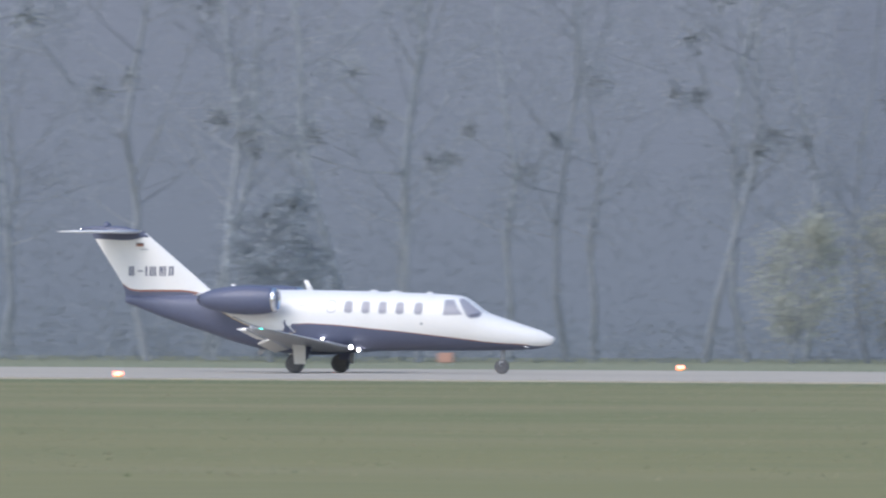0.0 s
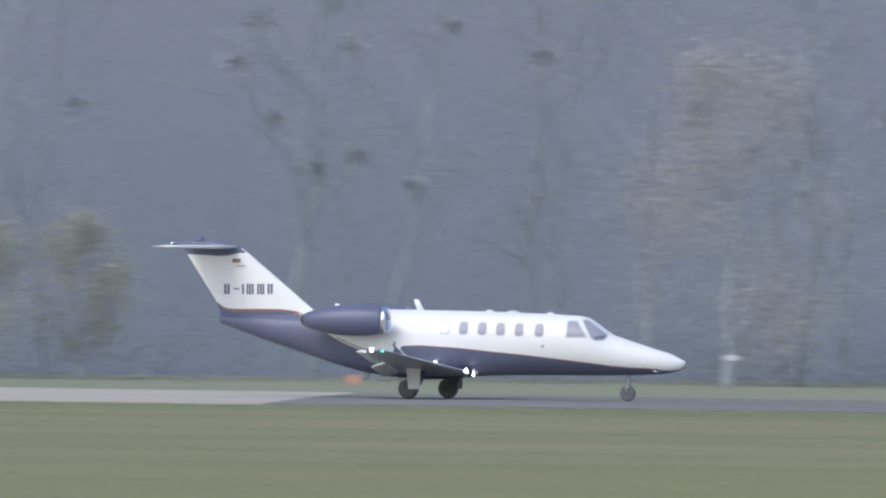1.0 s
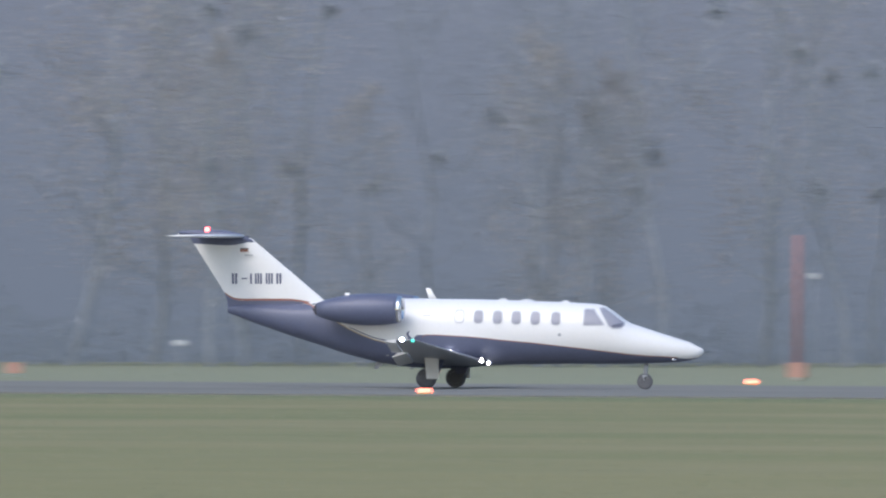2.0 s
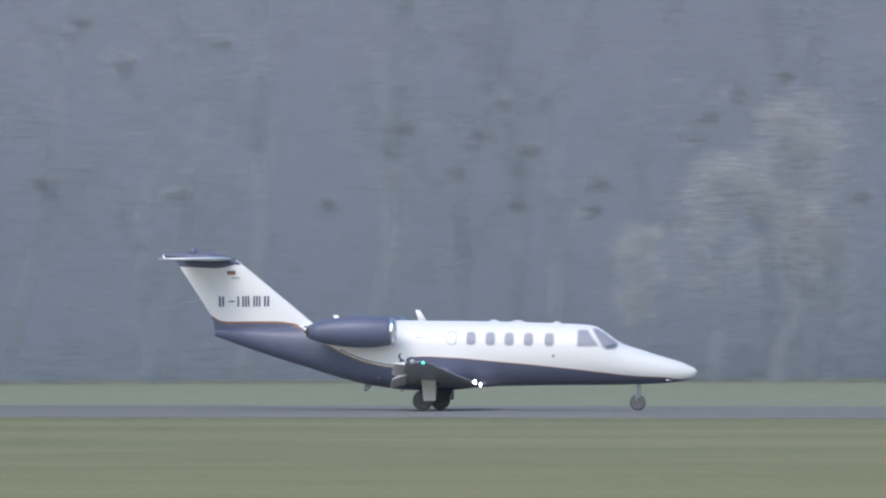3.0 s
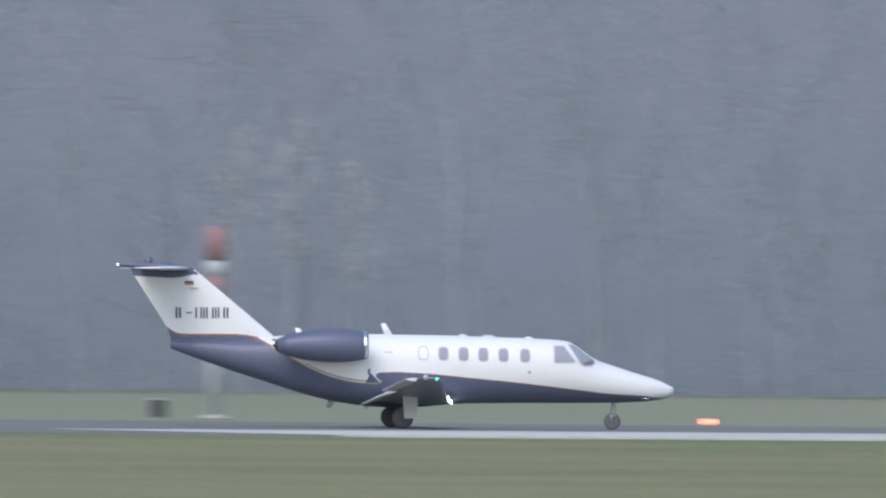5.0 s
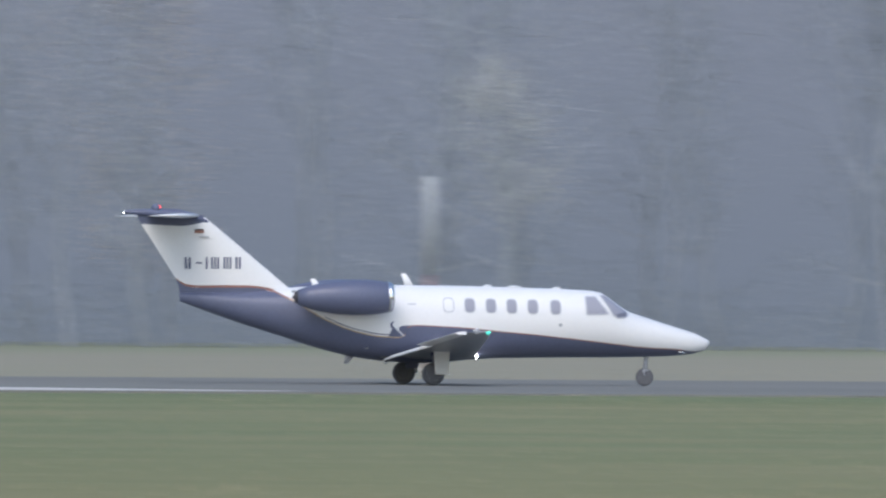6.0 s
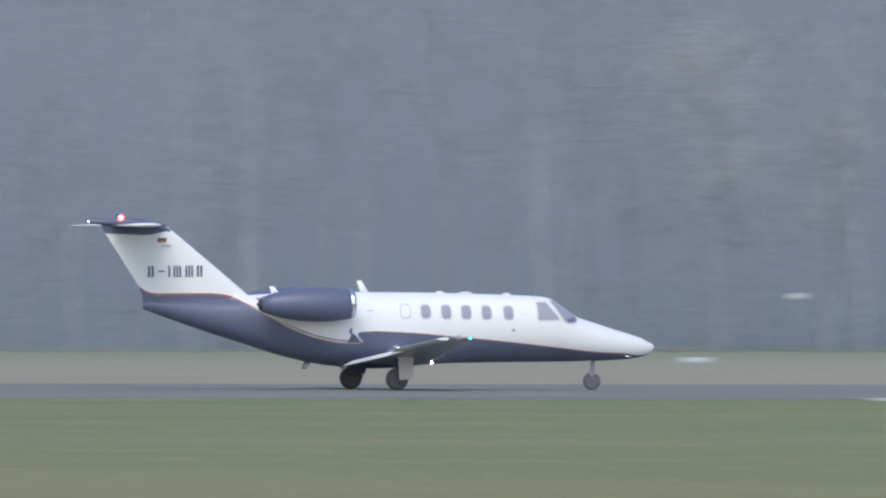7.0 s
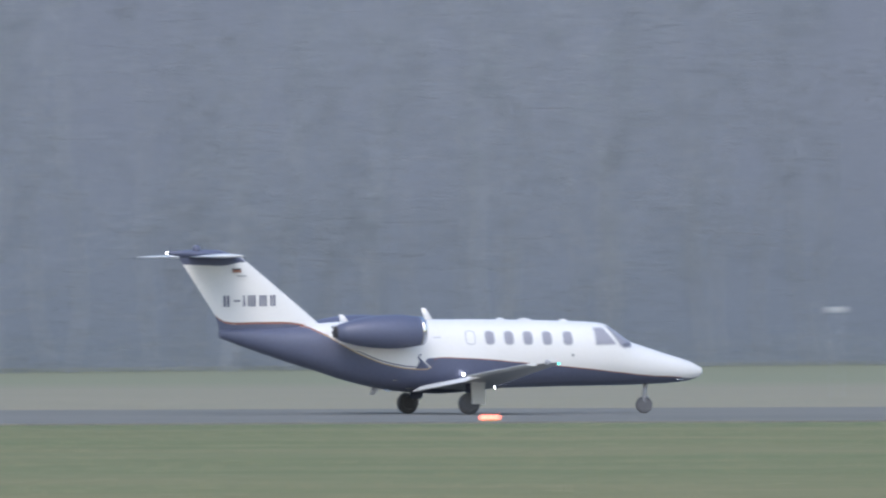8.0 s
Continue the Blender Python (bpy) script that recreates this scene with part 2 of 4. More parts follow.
# ---- the jet: x forward, starboard is -y, wheels on z = 0 ----
# stations: x, top z, bottom z, half width, paint line z
HULL = [(6.97, 1.01, 0.97, 0.02, 0.975), (6.93, 1.07, 0.88, 0.09, 0.886), (6.83, 1.115, 0.81, 0.17, 0.822), (6.6, 1.235, 0.74, 0.27, 0.79), (6.3, 1.33, 0.7, 0.37, 0.81), (5.9, 1.45, 0.675, 0.47, 0.84),
        (5.54, 1.57, 0.665, 0.55, 0.855), (5.01, 1.74, 0.655, 0.66, 0.9), (4.8, 1.86, 0.652, 0.7, 0.93), (4.55, 2.05, 0.65, 0.74, 0.96), (4.3, 2.215, 0.65, 0.77, 0.99), (4.1, 2.265, 0.65, 0.785, 1.015), (3.86, 2.285, 0.65, 0.8, 1.045),
        (3.2, 2.32, 0.65, 0.81, 1.12), (2.49, 2.345, 0.645, 0.81, 1.2), (1.6, 2.375, 0.635, 0.81, 1.28), (1.1, 2.39, 0.61, 0.82, 1.335), (0.6, 2.4, 0.56, 0.83, 1.38), (0.21, 2.405, 0.53, 0.83, 1.4), (-0.2, 2.41, 0.52, 0.82, 1.425), (-0.48, 2.415, 0.53, 0.815, 1.425), (-0.57, 2.418, 0.536, 0.812, 1.4),
        (-0.62, 2.42, 0.54, 0.81, 1.29), (-0.66, 2.42, 0.543, 0.81, 1.17), (-0.8, 2.42, 0.55, 0.81, 1.14), (-1.0, 2.42, 0.565, 0.81, 1.145), (-1.3, 2.42, 0.6, 0.8, 1.165), (-1.6, 2.42, 0.645, 0.785, 1.22), (-1.92, 2.415, 0.7, 0.765, 1.3), (-2.22, 2.41, 0.77, 0.74, 1.41), (-2.6, 2.4, 0.87, 0.69, 1.58), (-2.95, 2.385, 0.975, 0.64, 1.78), (-3.29, 2.365, 1.09, 0.58, 2.0), (-3.6, 2.34, 1.19, 0.53, 2.15), (-3.75, 2.325, 1.235, 0.51, 2.24),
        (-4.0, 2.3, 1.315, 0.47, 2.298), (-4.36, 2.27, 1.43, 0.41, 2.268), (-5.0, 2.26, 1.65, 0.31, 2.258), (-5.5, 2.25, 1.83, 0.22, 2.248), (-5.9, 2.24, 1.98, 0.12, 2.238), (-6.04, 2.22, 2.03, 0.07, 2.218)]
ROUND = 2.25


def hull(x, j):
    return linear(-x, [(-r[0], r[j]) for r in HULL])


def hull_y(x, z):
    """Half width of the hull at x and height z."""
    top, low, wide = hull(x, 1), hull(x, 2), hull(x, 3)
    s = abs((z - (top + low) / 2) / max((top - low) / 2, 1e-4))
    return wide * max(0.0, 1 - min(s, 1.0) ** ROUND) ** (1 / ROUND)


def hull_ring(x, q, grow=0.0):
    top, low, wide = hull(x, 1), hull(x, 2), hull(x, 3)
    c, s = math.cos(q), math.sin(q)
    e = 2 / ROUND
    return (x, (wide + grow) * math.copysign(abs(s) ** e, s), (top + low) / 2 + ((top - low) / 2 + grow) * math.copysign(abs(c) ** e, c))


def hull_angle(x, z):
    top, low = hull(x, 1), hull(x, 2)
    s = max(-1.0, min(1.0, (z - (top + low) / 2) / ((top - low) / 2)))
    return math.acos(math.copysign(abs(s) ** (ROUND / 2), s))


def hull_skin(upper):
    xs = sorted({r[0] for r in HULL} | {6.97 - 0.1 * i for i in range(131)}, reverse=True)
    rings = []
    for x in xs:
        b = hull_angle(x, hull(x, 4))
        qs = [-b + 2 * b * i / 40 for i in range(41)] if upper else [b + (2 * math.pi - 2 * b) * i / 32 for i in range(33)]
        rings.append([hull_ring(x, q) for q in qs])
    return loft(rings, closed=False)


def hull_stripe(x0, x1, lift, width, side, out=0.004):
    xs = [x0 + (x1 - x0) * i / 90 for i in range(91)]
    rings = []
    for x in xs:
        z = hull(x, 4) + lift
        qa, qb = hull_angle(x, min(z + width, hull(x, 1) - 0.004)), hull_angle(x, z)
        rings.append([hull_ring(x, side * q, out) for q in (qa, (qa + qb) / 2, qb)])
    return loft(rings, closed=False)


def hull_patch(points, side, out=0.006):
    """A panel that follows the hull; points are its (x, z) outline seen from the side."""
    bm = bmesh.new()
    f = bm.faces.new([bm.verts.new((x, 0, z)) for x, z in points])
    bmesh.ops.triangulate(bm, faces=[f])
    for _ in range(3):
        bmesh.ops.subdivide_edges(bm, edges=bm.edges[:], cuts=1, use_grid_fill=True)
    for v in bm.verts:
        v.co.y = side * (hull_y(v.co.x, v.co.z) + out)
    return bm


def oval(cx, cz, w, h, n=20, p=3.2):
    return [(cx + w * math.copysign(abs(math.cos(q)) ** (2 / p), math.cos(q)), cz + h * math.copysign(abs(math.sin(q)) ** (2 / p), math.sin(q))) for q in [2 * math.pi * i / n for i in range(n)]]


def foil(le, te, y, z, thick, axis="Y", n=14):
    """An airfoil ring from leading to trailing edge."""
    up, dn = [], []
    for i in range(n + 1):
        u = 0.5 - 0.5 * math.cos(math.pi * i / n)
        t = thick * (le - te) * 5 * (0.2969 * math.sqrt(u) - 0.126 * u - 0.3516 * u * u + 0.2843 * u**3 - 0.1015 * u**4)
        x = le + (te - le) * u
        up.append((x, t * 1.15))
        dn.append((x, -t * 0.85))
    ring = up + dn[-2:0:-1]
    if axis == "Y":
        return [(x, y, z + d) for x, d in ring]
    return [(x, y + d * (1 / 1.15 if d > 0 else 1 / 0.85), z) for x, d in ring]


def lit_lens(parent, name, x, y, z, r, turn):
    """A flat lit lens in a round housing that faces ahead, turned outward by some degrees."""
    m = Matrix.Translation((x, y, z)) @ Matrix.Rotation(radians(turn), 4, "Z")
    shell = turned([(-0.08, r * 0.5), (-0.05, r), (0.0, r * 1.06), (0.004, r * 1.02)])
    bmesh.ops.transform(shell, matrix=m, verts=shell.verts)
    shell = part(name, shell, GREY, parent)
    lens = turned([(0.005, r * 0.98), (0.014, r * 0.85), (0.02, r * 0.1)])
    bmesh.ops.transform(lens, matrix=m, verts=lens.verts)
    part("lens", lens, BEAM, shell, "lit white lens")


def build_jet():
    jet = thing("business_jet", Matrix(), "small white and navy twin-engine business jet rolling for take-off", "airplane")
    part("fuselage_top", hull_skin(True), WHITE, jet, "glossy white upper fuselage")
    part("fuselage_belly", hull_skin(False), NAVY, jet, "glossy navy lower fuselage")
    bm = bmesh.new()
    bm.faces.new([bm.verts.new(hull_ring(-6.04, 2 * math.pi * i / 16)) for i in range(16)])
    part("tail_cap", bm, NAVY, jet)
    for s in (-1, 1):
        part("stripe", hull_stripe(6.3, -0.66, 0.0, 0.022, s), COPPER, jet, "thin copper pinstripe")
        part("stripe", hull_stripe(-0.64, -3.45, 0.0, 0.03, s), GOLD, jet, "thin gold pinstripe")
        part("stripe", hull_stripe(-3.3, -3.99, 0.0, 0.045, s), COPPER, jet, "copper pinstripe running up to the fin")
        part("stripe", hull_stripe(-0.74, -2.6, 0.055, 0.028, s), NAVY, jet, "thin navy pinstripe")
        lobe = [(-0.6, 1.15), (-0.665, 1.2), (-0.75, 1.27), (-0.8, 1.34), (-0.79, 1.39), (-0.72, 1.43), (-0.6, 1.44), (-0.45, 1.432), (-0.5, 1.2)]
        part("paint_lobe", hull_patch(lobe, s, 0.003), NAVY, jet, "rounded navy end of the painted flank")
        hook = [(-0.68, 1.175), (-0.76, 1.25), (-0.85, 1.34), (-0.94, 1.42), (-0.955, 1.47), (-0.92, 1.53), (-0.96, 1.54), (-1.01, 1.48), (-1.005, 1.41), (-0.93, 1.33), (-0.86, 1.255), (-0.84, 1.215), (-0.92, 1.195), (-1.05, 1.2), (-1.05, 1.17), (-0.85, 1.16)]
        part("swoosh", hull_patch(hook, s, 0.005), NAVY, jet, "curled navy end of the pinstripe")
        for i, x in enumerate((0.43, 0.95, 1.47, 1.98, 2.5, 3.06)):
            z = 1.935 - 0.012 * i
            w = part("cabin_window", hull_patch(oval(x, z, 0.138, 0.185), s, 0.01), SEAL, jet)
            part("pane", hull_patch(oval(x, z, 0.114, 0.158), s, 0.02), WHITE if i == 0 else GLASS, w, "blanked white panel" if i == 0 else "")
        w = part("cockpit_side_window", hull_patch([(3.8, 1.71), (3.8, 2.12), (3.85, 2.15), (4.08, 2.145), (4.39, 1.72), (4.36, 1.69), (3.83, 1.675)], s, 0.01), SEAL, jet)
        part("pane", hull_patch([(3.835, 1.71), (3.835, 2.105), (3.87, 2.12), (4.06, 2.115), (4.335, 1.725), (4.31, 1.715)], s, 0.02), GLASS, w)
        w = part("windshield", hull_patch([(4.18, 2.17), (4.3, 2.185), (4.57, 2.01), (4.88, 1.79), (4.9, 1.68), (4.82, 1.6), (4.6, 1.585), (4.48, 1.66), (4.36, 1.88)], s, 0.01), SEAL, jet)
        part("pane", hull_patch([(4.22, 2.145), (4.3, 2.16), (4.56, 1.985), (4.85, 1.775), (4.865, 1.69), (4.8, 1.63), (4.61, 1.615), (4.515, 1.68), (4.4, 1.87)], s, 0.02), GLASS, w)
        # Dark patch laid on the pane for the interior seen through it.
        part("glare_shield", hull_patch([(4.6, 1.635), (4.79, 1.65), (4.845, 1.7), (4.835, 1.765), (4.7, 1.73), (4.57, 1.7)], s, 0.024), SHADE, w, "dark patch on the pane for the glare shield behind it")
        part("static_port", hull_patch(oval(3.17, 1.44, 0.045, 0.045, 12, 2), s, 0.006), GREY, jet)
        part("placard", hull_patch([(-0.56, 1.94), (-0.36, 1.94), (-0.36, 1.97), (-0.56, 1.97)], s, 0.004), SEAL, jet)
        # Chrome strips laid on the belly for two small glints.
        for x0, x1, z in ((-1.2, -1.03, 0.67), (-1.6, -1.52, 0.885)):
            part("drain_fairing", hull_patch([(x0, z - 0.018), (x1, z - 0.008), (x1, z + 0.018), (x0, z + 0.008)], s, 0.012), CHROME, jet, "small chrome strip for a glint on the belly")

    # wings: a root box, the outer panel with a bare-metal leading edge, flap, aileron
    def edge(y):
        u = (y - 0.6) / 6.95
        return 1.1 - 0.68 * u, -1.26 + 0.82 * u, 0.7 + 0.6 * u, 0.14 - 0.03 * u
    for s in (-1, 1):
        rings = []
        for i in range(13):
            y = 0.55 + 7.0 * i / 12
            le, te, z, th = edge(y)
            flapped = y < 4.0
            rings.append(foil(le, te + (0.42 if flapped else 0.3), s * y, z, th * 0.85))
        tip = [(x * 0.75 + 0.08, s * 7.66, 1.315 + (z - 1.3) * 0.3) for x, _, z in rings[-1]]
        wing = part("wing", loft(rings + [tip]), WING, jet, "light grey low wing")
        le_r = []
        for i in range(13):
            y = 0.8 + 6.75 * i / 12
            le, te, z, th = edge(y)
            le_r.append([(x + 0.006, yy, zz) for x, yy, zz in foil(le + 0.004, le - 0.16, s * y, z, 0.55 * th * (le - te) / 0.9, n=6)])
        part("leading_edge", loft(le_r), CHROME, wing, "polished metal leading edge")

        def panel(y0, y1, drop, chord, name, mat):
            rs = []
            for y in (y0, (y0 + y1) / 2, y1):
                le, te, z, th = edge(y)
                h = te + chord
                rs.append([(h, s * y, z + 0.035), (h - chord * 0.5, s * y, z + 0.03 - drop * 0.35), (te, s * y, z - drop), (te + 0.01, s * y, z - drop - 0.02), (h - chord * 0.4, s * y, z - 0.04 - drop * 0.3), (h, s * y, z - 0.045)])
            part(name, loft(rs), mat, wing, smooth=False)
        panel(0.95, 3.95, 0.13, 0.41, "flap", WHITE)
        panel(4.05, 7.4, 0.0, 0.29, "aileron", WHITE)
        le, te, z, th = edge(7.55)
        part("navigation_light", turned([(0.0, 0.008), (0.02, 0.024), (0.06, 0.03), (0.09, 0.01)], at=(le - 0.14, s * 7.6, z)), GREEN if s < 0 else BEACON, wing, "green wing-tip light" if s < 0 else "red wing-tip light")
        lit_lens(wing, "landing_light", 1.06, s * 0.88, 0.755, 0.06, 17 * s)
        part("landing_light", turned([(-0.02, 0.031), (0.0, 0.034), (0.012, 0.027), (0.02, 0.007)], at=(0.2, s * 0.86, 1.0)), LANDING, wing, "lit white landing light")

        # engine nacelle on a stub pylon
        c = (0, s * 1.32, 2.125)
        nac = part("engine_nacelle", turned([(-1.1, 0.3), (-1.06, 0.355), (-1.25, 0.385), (-1.6, 0.425), (-2.0, 0.43), (-2.4, 0.405), (-2.8, 0.345), (-3.1, 0.27), (-3.36, 0.18), (-3.36, 0.15)], at=c), NAVY, jet, "glossy navy engine nacelle")
        part("inlet_lip", turned([(-1.2, 0.27), (-1.06, 0.29), (-1.02, 0.32), (-1.05, 0.352), (-1.16, 0.378), (-1.16, 0.36)], at=c), CHROME, nac, "polished metal inlet ring")
        part("fan", turned([(-1.24, 0.29), (-1.22, 0.26), (-1.2, 0.1), (-1.1, 0.02)], at=c), DARK, nac)
        part("exhaust", turned([(-3.3, 0.165), (-3.42, 0.13), (-3.42, 0.12), (-3.3, 0.1), (-3.48, 0.03)], at=c), DARK, nac)
        part("intake_scoop", box(-3.5, s * 1.32 - 0.03, 2.24, -3.38, s * 1.32 + 0.03, 2.3, 0.01), GREY, nac)
        part("pylon", loft([foil(-1.55, -3.2, s * 0.5, 2.16, 0.1), foil(-1.6, -3.15, s * 1.1, 2.13, 0.1)]), WHITE, jet, "white engine pylon")

        # main gear
        gx = -0.2
        leg = part("main_gear_leg", rod((gx + 0.1, s * 2.42, 0.92), (gx + 0.12, s * 2.4, 0.42), 0.055, 0.05), STEEL, jet)
        part("trailing_link", rod((gx + 0.14, s * 2.4, 0.42), (gx, s * 2.38, 0.27), 0.045, 0.04), STEEL, leg)
        # Added plate for the inner gear; its shade is put into the navy colour.
        part("side_brace", loft([[(gx - 0.06 + 0.1 * k, s * 2.12, 0.88 - 0.5 * k), (gx + 0.5 - 0.2 * k, s * 2.12, 0.88 - 0.5 * k), (gx + 0.5 - 0.2 * k, s * 2.2, 0.88 - 0.5 * k), (gx - 0.06 + 0.1 * k, s * 2.2, 0.88 - 0.5 * k)] for k in (0, 0.5, 1)]), NAVY, leg, "dark plate for the inner gear and the shade on it", smooth=False)
        part("gear_door", loft([[(gx + 0.38 - 0.02 * k, s * y, 1.0 - 0.74 * k), (gx - 0.03 + 0.06 * k, s * y, 1.0 - 0.74 * k), (gx - 0.03 + 0.06 * k, s * (y + 0.03), 1.0 - 0.74 * k), (gx + 0.38 - 0.02 * k, s * (y + 0.03), 1.0 - 0.74 * k)] for k, y in ((0, 2.56), (0.4, 2.53), (0.8, 2.5), (1, 2.5))]), WHITE, leg, "white landing gear door", smooth=False)

    # fin: navy foot, white fin, rudder
    def fin_edge(z):
        return linear(z, [(2.05, -3.1), (2.3, -3.32), (2.42, -3.45), (3.82, -5.12), (4.05, -5.42)]), linear(z, [(2.1, -6.05), (2.36, -6.06), (2.6, -6.15), (4.05, -7.08)])

    def fin_skin(lo, hi, u0, u1, grow=1.0, n=18, m=8):
        """Both sides of the fin between two lines lo and hi, each a function of the place u along the chord."""
        bm = bmesh.new()
        for s in (-1, 1):
            rows = []
            for i in range(n + 1):
                u = u0 + (u1 - u0) * (0.5 - 0.5 * math.cos(math.pi * i / n))
                col = []
                for k in range(m + 1):
                    z = lo(u) + (hi(u) - lo(u)) * k / m
                    le, te = fin_edge(z)
                    t = 0.085 * (le - te) * 5 * (0.2969 * math.sqrt(u) - 0.126 * u - 0.3516 * u * u + 0.2843 * u**3 - 0.1036 * u**4)
                    col.append(bm.verts.new((le + (te - le) * u, s * (t * grow + (grow - 1) * 0.1), z)))
                rows.append(col)
            for a, b in zip(rows, rows[1:]):
                for k in range(m):
                    bm.faces.new((a[k], b[k], b[k + 1], a[k + 1]))
        bmesh.ops.remove_doubles(bm, verts=bm.verts, dist=0.0005)
        return bm

    def paint(u):
        return linear(u, [(0, 2.14), (0.1, 2.22), (0.2, 2.31), (0.31, 2.36), (0.6, 2.365), (0.86, 2.36), (0.93, 2.4), (0.97, 2.47), (1, 2.57)])

    def line(z):
        return lambda u: z
    fin = part("fin", fin_skin(paint, line(4.06), 0, 0.7), WHITE, jet, "white swept tail fin")
    part("fin_foot", fin_skin(line(2.05), paint, 0, 0.7), NAVY, fin, "navy foot of the fin")
    part("fin_stripe", fin_skin(paint, lambda u: paint(u) + 0.055, 0.02, 0.995, 1.03, m=1), COPPER, fin, "copper pinstripe")
    part("rudder", fin_skin(paint, line(4.02), 0.703, 1.0), WHITE, fin)
    part("rudder_foot", fin_skin(line(2.1), paint, 0.703, 1.0), NAVY, fin)
    part("fin_top", fin_skin(lambda u: 3.98 - 0.12 * min(1, u * 2.5) + 0.1 * max(0, u - 0.5), line(4.12), 0.03, 1.0, 1.05, m=2), NAVY, fin, "navy band at the top of the fin")
    bul = [(-5.3, 3.93, 0.02, 0.02), (-5.4, 3.97, 0.06, 0.06), (-5.7, 4.06, 0.11, 0.11), (-6.1, 4.13, 0.14, 0.14), (-6.6, 4.17, 0.13, 0.11), (-7.1, 4.19, 0.1, 0.075), (-7.35, 4.2, 0.05, 0.045), (-7.4, 4.2, 0.015, 0.015)]
    part("tail_bullet", loft([[(x, w * math.cos(2 * math.pi * i / 20), z + h * math.sin(2 * math.pi * i / 20)) for i in range(20)] for x, z, w, h in bul]), NAVY, jet, "navy fairing on top of the tail")
    cone = part("tail_light_fairing", turned([(-0.002, 0.034), (0.03, 0.036), (0.06, 0.02)], at=(-7.41, 0, 4.2)), NAVY, jet)
    part("tail_light", turned([(-0.012, 0.004), (-0.008, 0.026), (-0.004, 0.03)], at=(-7.41, 0, 4.2)), TAILLIGHT, cone, "small lit white tail light")
    for s in (-1, 1):
        part("tailplane", loft([foil(-5.58, -6.85, s * 0.05, 4.1, 0.09), foil(-5.95, -7.04, s * 1.5, 4.1, 0.085), foil(-6.38, -7.25, s * 3.05, 4.1, 0.08), foil(-6.5, -7.24, s * 3.14, 4.1, 0.03)]), WHITE, jet, "white horizontal tailplane")
        # registration as plain bars, and a small three-band flag
        bars = [(-5.66, -5.5, 2.945, 2.98), (-5.42, -5.375, 2.82, 3.1)]
        for x0, w, k in ((-5.93, 0.18, 2), (-5.29, 0.22, 3), (-4.99, 0.22, 3), (-4.7, 0.17, 2)):
            bars += [(x0 + w * i / k, x0 + w * (i + 0.62) / k, 2.82, 3.1) for i in range(k)]
        for x0, x1, z0, z1 in bars:
            xm, zm = (x0 + x1) / 2, (z0 + z1) / 2
            le, te = fin_edge(zm)
            u = (xm - le) / (te - le)
            t = 0.085 * (le - te) * 5 * (0.2969 * math.sqrt(u) - 0.126 * u - 0.3516 * u * u + 0.2843 * u**3 - 0.1015 * u**4)
            part("marking_bar", box(x0, s * t - 0.012, z0, x1, s * t + 0.012, z1), NAVY, fin, "dark marking bar", smooth=False)
        part("fin_vent", box(-5.57, s * 0.11 - 0.012, 3.58, -5.34, s * 0.11 + 0.012, 3.61), GREY, fin, smooth=False)
        for k, mt in enumerate((BLACK, COPPER, COPPER)):
            part("flag_band", box(-5.69, s * 0.105 - 0.012, 3.75 - 0.033 * k, -5.47, s * 0.105 + 0.012, 3.782 - 0.033 * k), mt, fin, smooth=False)
    # aerials, roof domes, probes
    for x, z, h, c in ((-0.42, 2.41, 0.29, 0.16), (-2.68, 2.395, 0.18, 0.14)):
        part("blade_aerial", loft([foil(x + 0.12, x - 0.12 + c * 0.1, 0, z - 0.03, 0.12, "Z"), foil(x + 0.02 - h * 0.35, x - 0.1 - h * 0.35, 0, z + h, 0.12, "Z")]), WHITE, jet)
    for x, r in ((1.5, 0.13), (2.15, 0.2), (3.2, 0.12)):
        part("roof_dome", turned([(0.0, r), (0.025, r * 0.9), (0.05, r * 0.5), (0.058, 0.02)], "Z", at=(x, 0, hull(x, 1) - 0.01)), WHITE, jet)
    lit_lens(jet, "taxi_light", 1.16, -0.44, 0.67, 0.045, -17)
    part("belly_aerial", loft([foil(-1.75, -1.98, 0, 0.72, 0.1, "Z"), foil(-1.92, -2.04, 0, 0.52, 0.1, "Z")]), STEEL, jet)
    part("belly_beacon", turned([(-0.06, 0.01), (-0.03, 0.05), (0.03, 0.06)], "Z", at=(-1.0, 0, 0.56)), CHROME, jet)
    for s in (-1, 1):
        part("pitot_probe", rod((6.1, s * 0.36, 0.78), (6.3, s * 0.4, 0.76), 0.014), CHROME, jet)
    # nose gear
    leg = part("nose_gear_leg", rod((5.42, 0, 0.78), (5.37, 0, 0.2), 0.06, 0.055), STEEL, jet)
    part("fork", box(5.3, -0.1, 0.3, 5.46, 0.1, 0.36, 0.015, rod((5.33, -0.09, 0.33), (5.36, -0.09, 0.2), 0.02)), STEEL, leg)

    def wheel(name, x, y, r, w):
        e = part(name, turned([(-w / 2, r * 0.6), (-w / 2, r * 0.88), (-w * 0.35, r * 0.98), (0, r), (w * 0.35, r * 0.98), (w / 2, r * 0.88), (w / 2, r * 0.6)], "Y"), RUBBER, jet, "black rubber tyre on an alloy rim")
        part("rim", turned([(-w * 0.47, 0.02), (-w * 0.5, r * 0.22), (-w * 0.3, r * 0.3), (-w * 0.3, r * 0.5), (-w * 0.52, r * 0.62), (w * 0.52, r * 0.62), (w * 0.3, r * 0.5), (w * 0.3, r * 0.3), (w * 0.5, r * 0.22), (w * 0.47, 0.02)], "Y"), RIM, e, "bare alloy rim")
        return placed(e, pose(x, y, r))
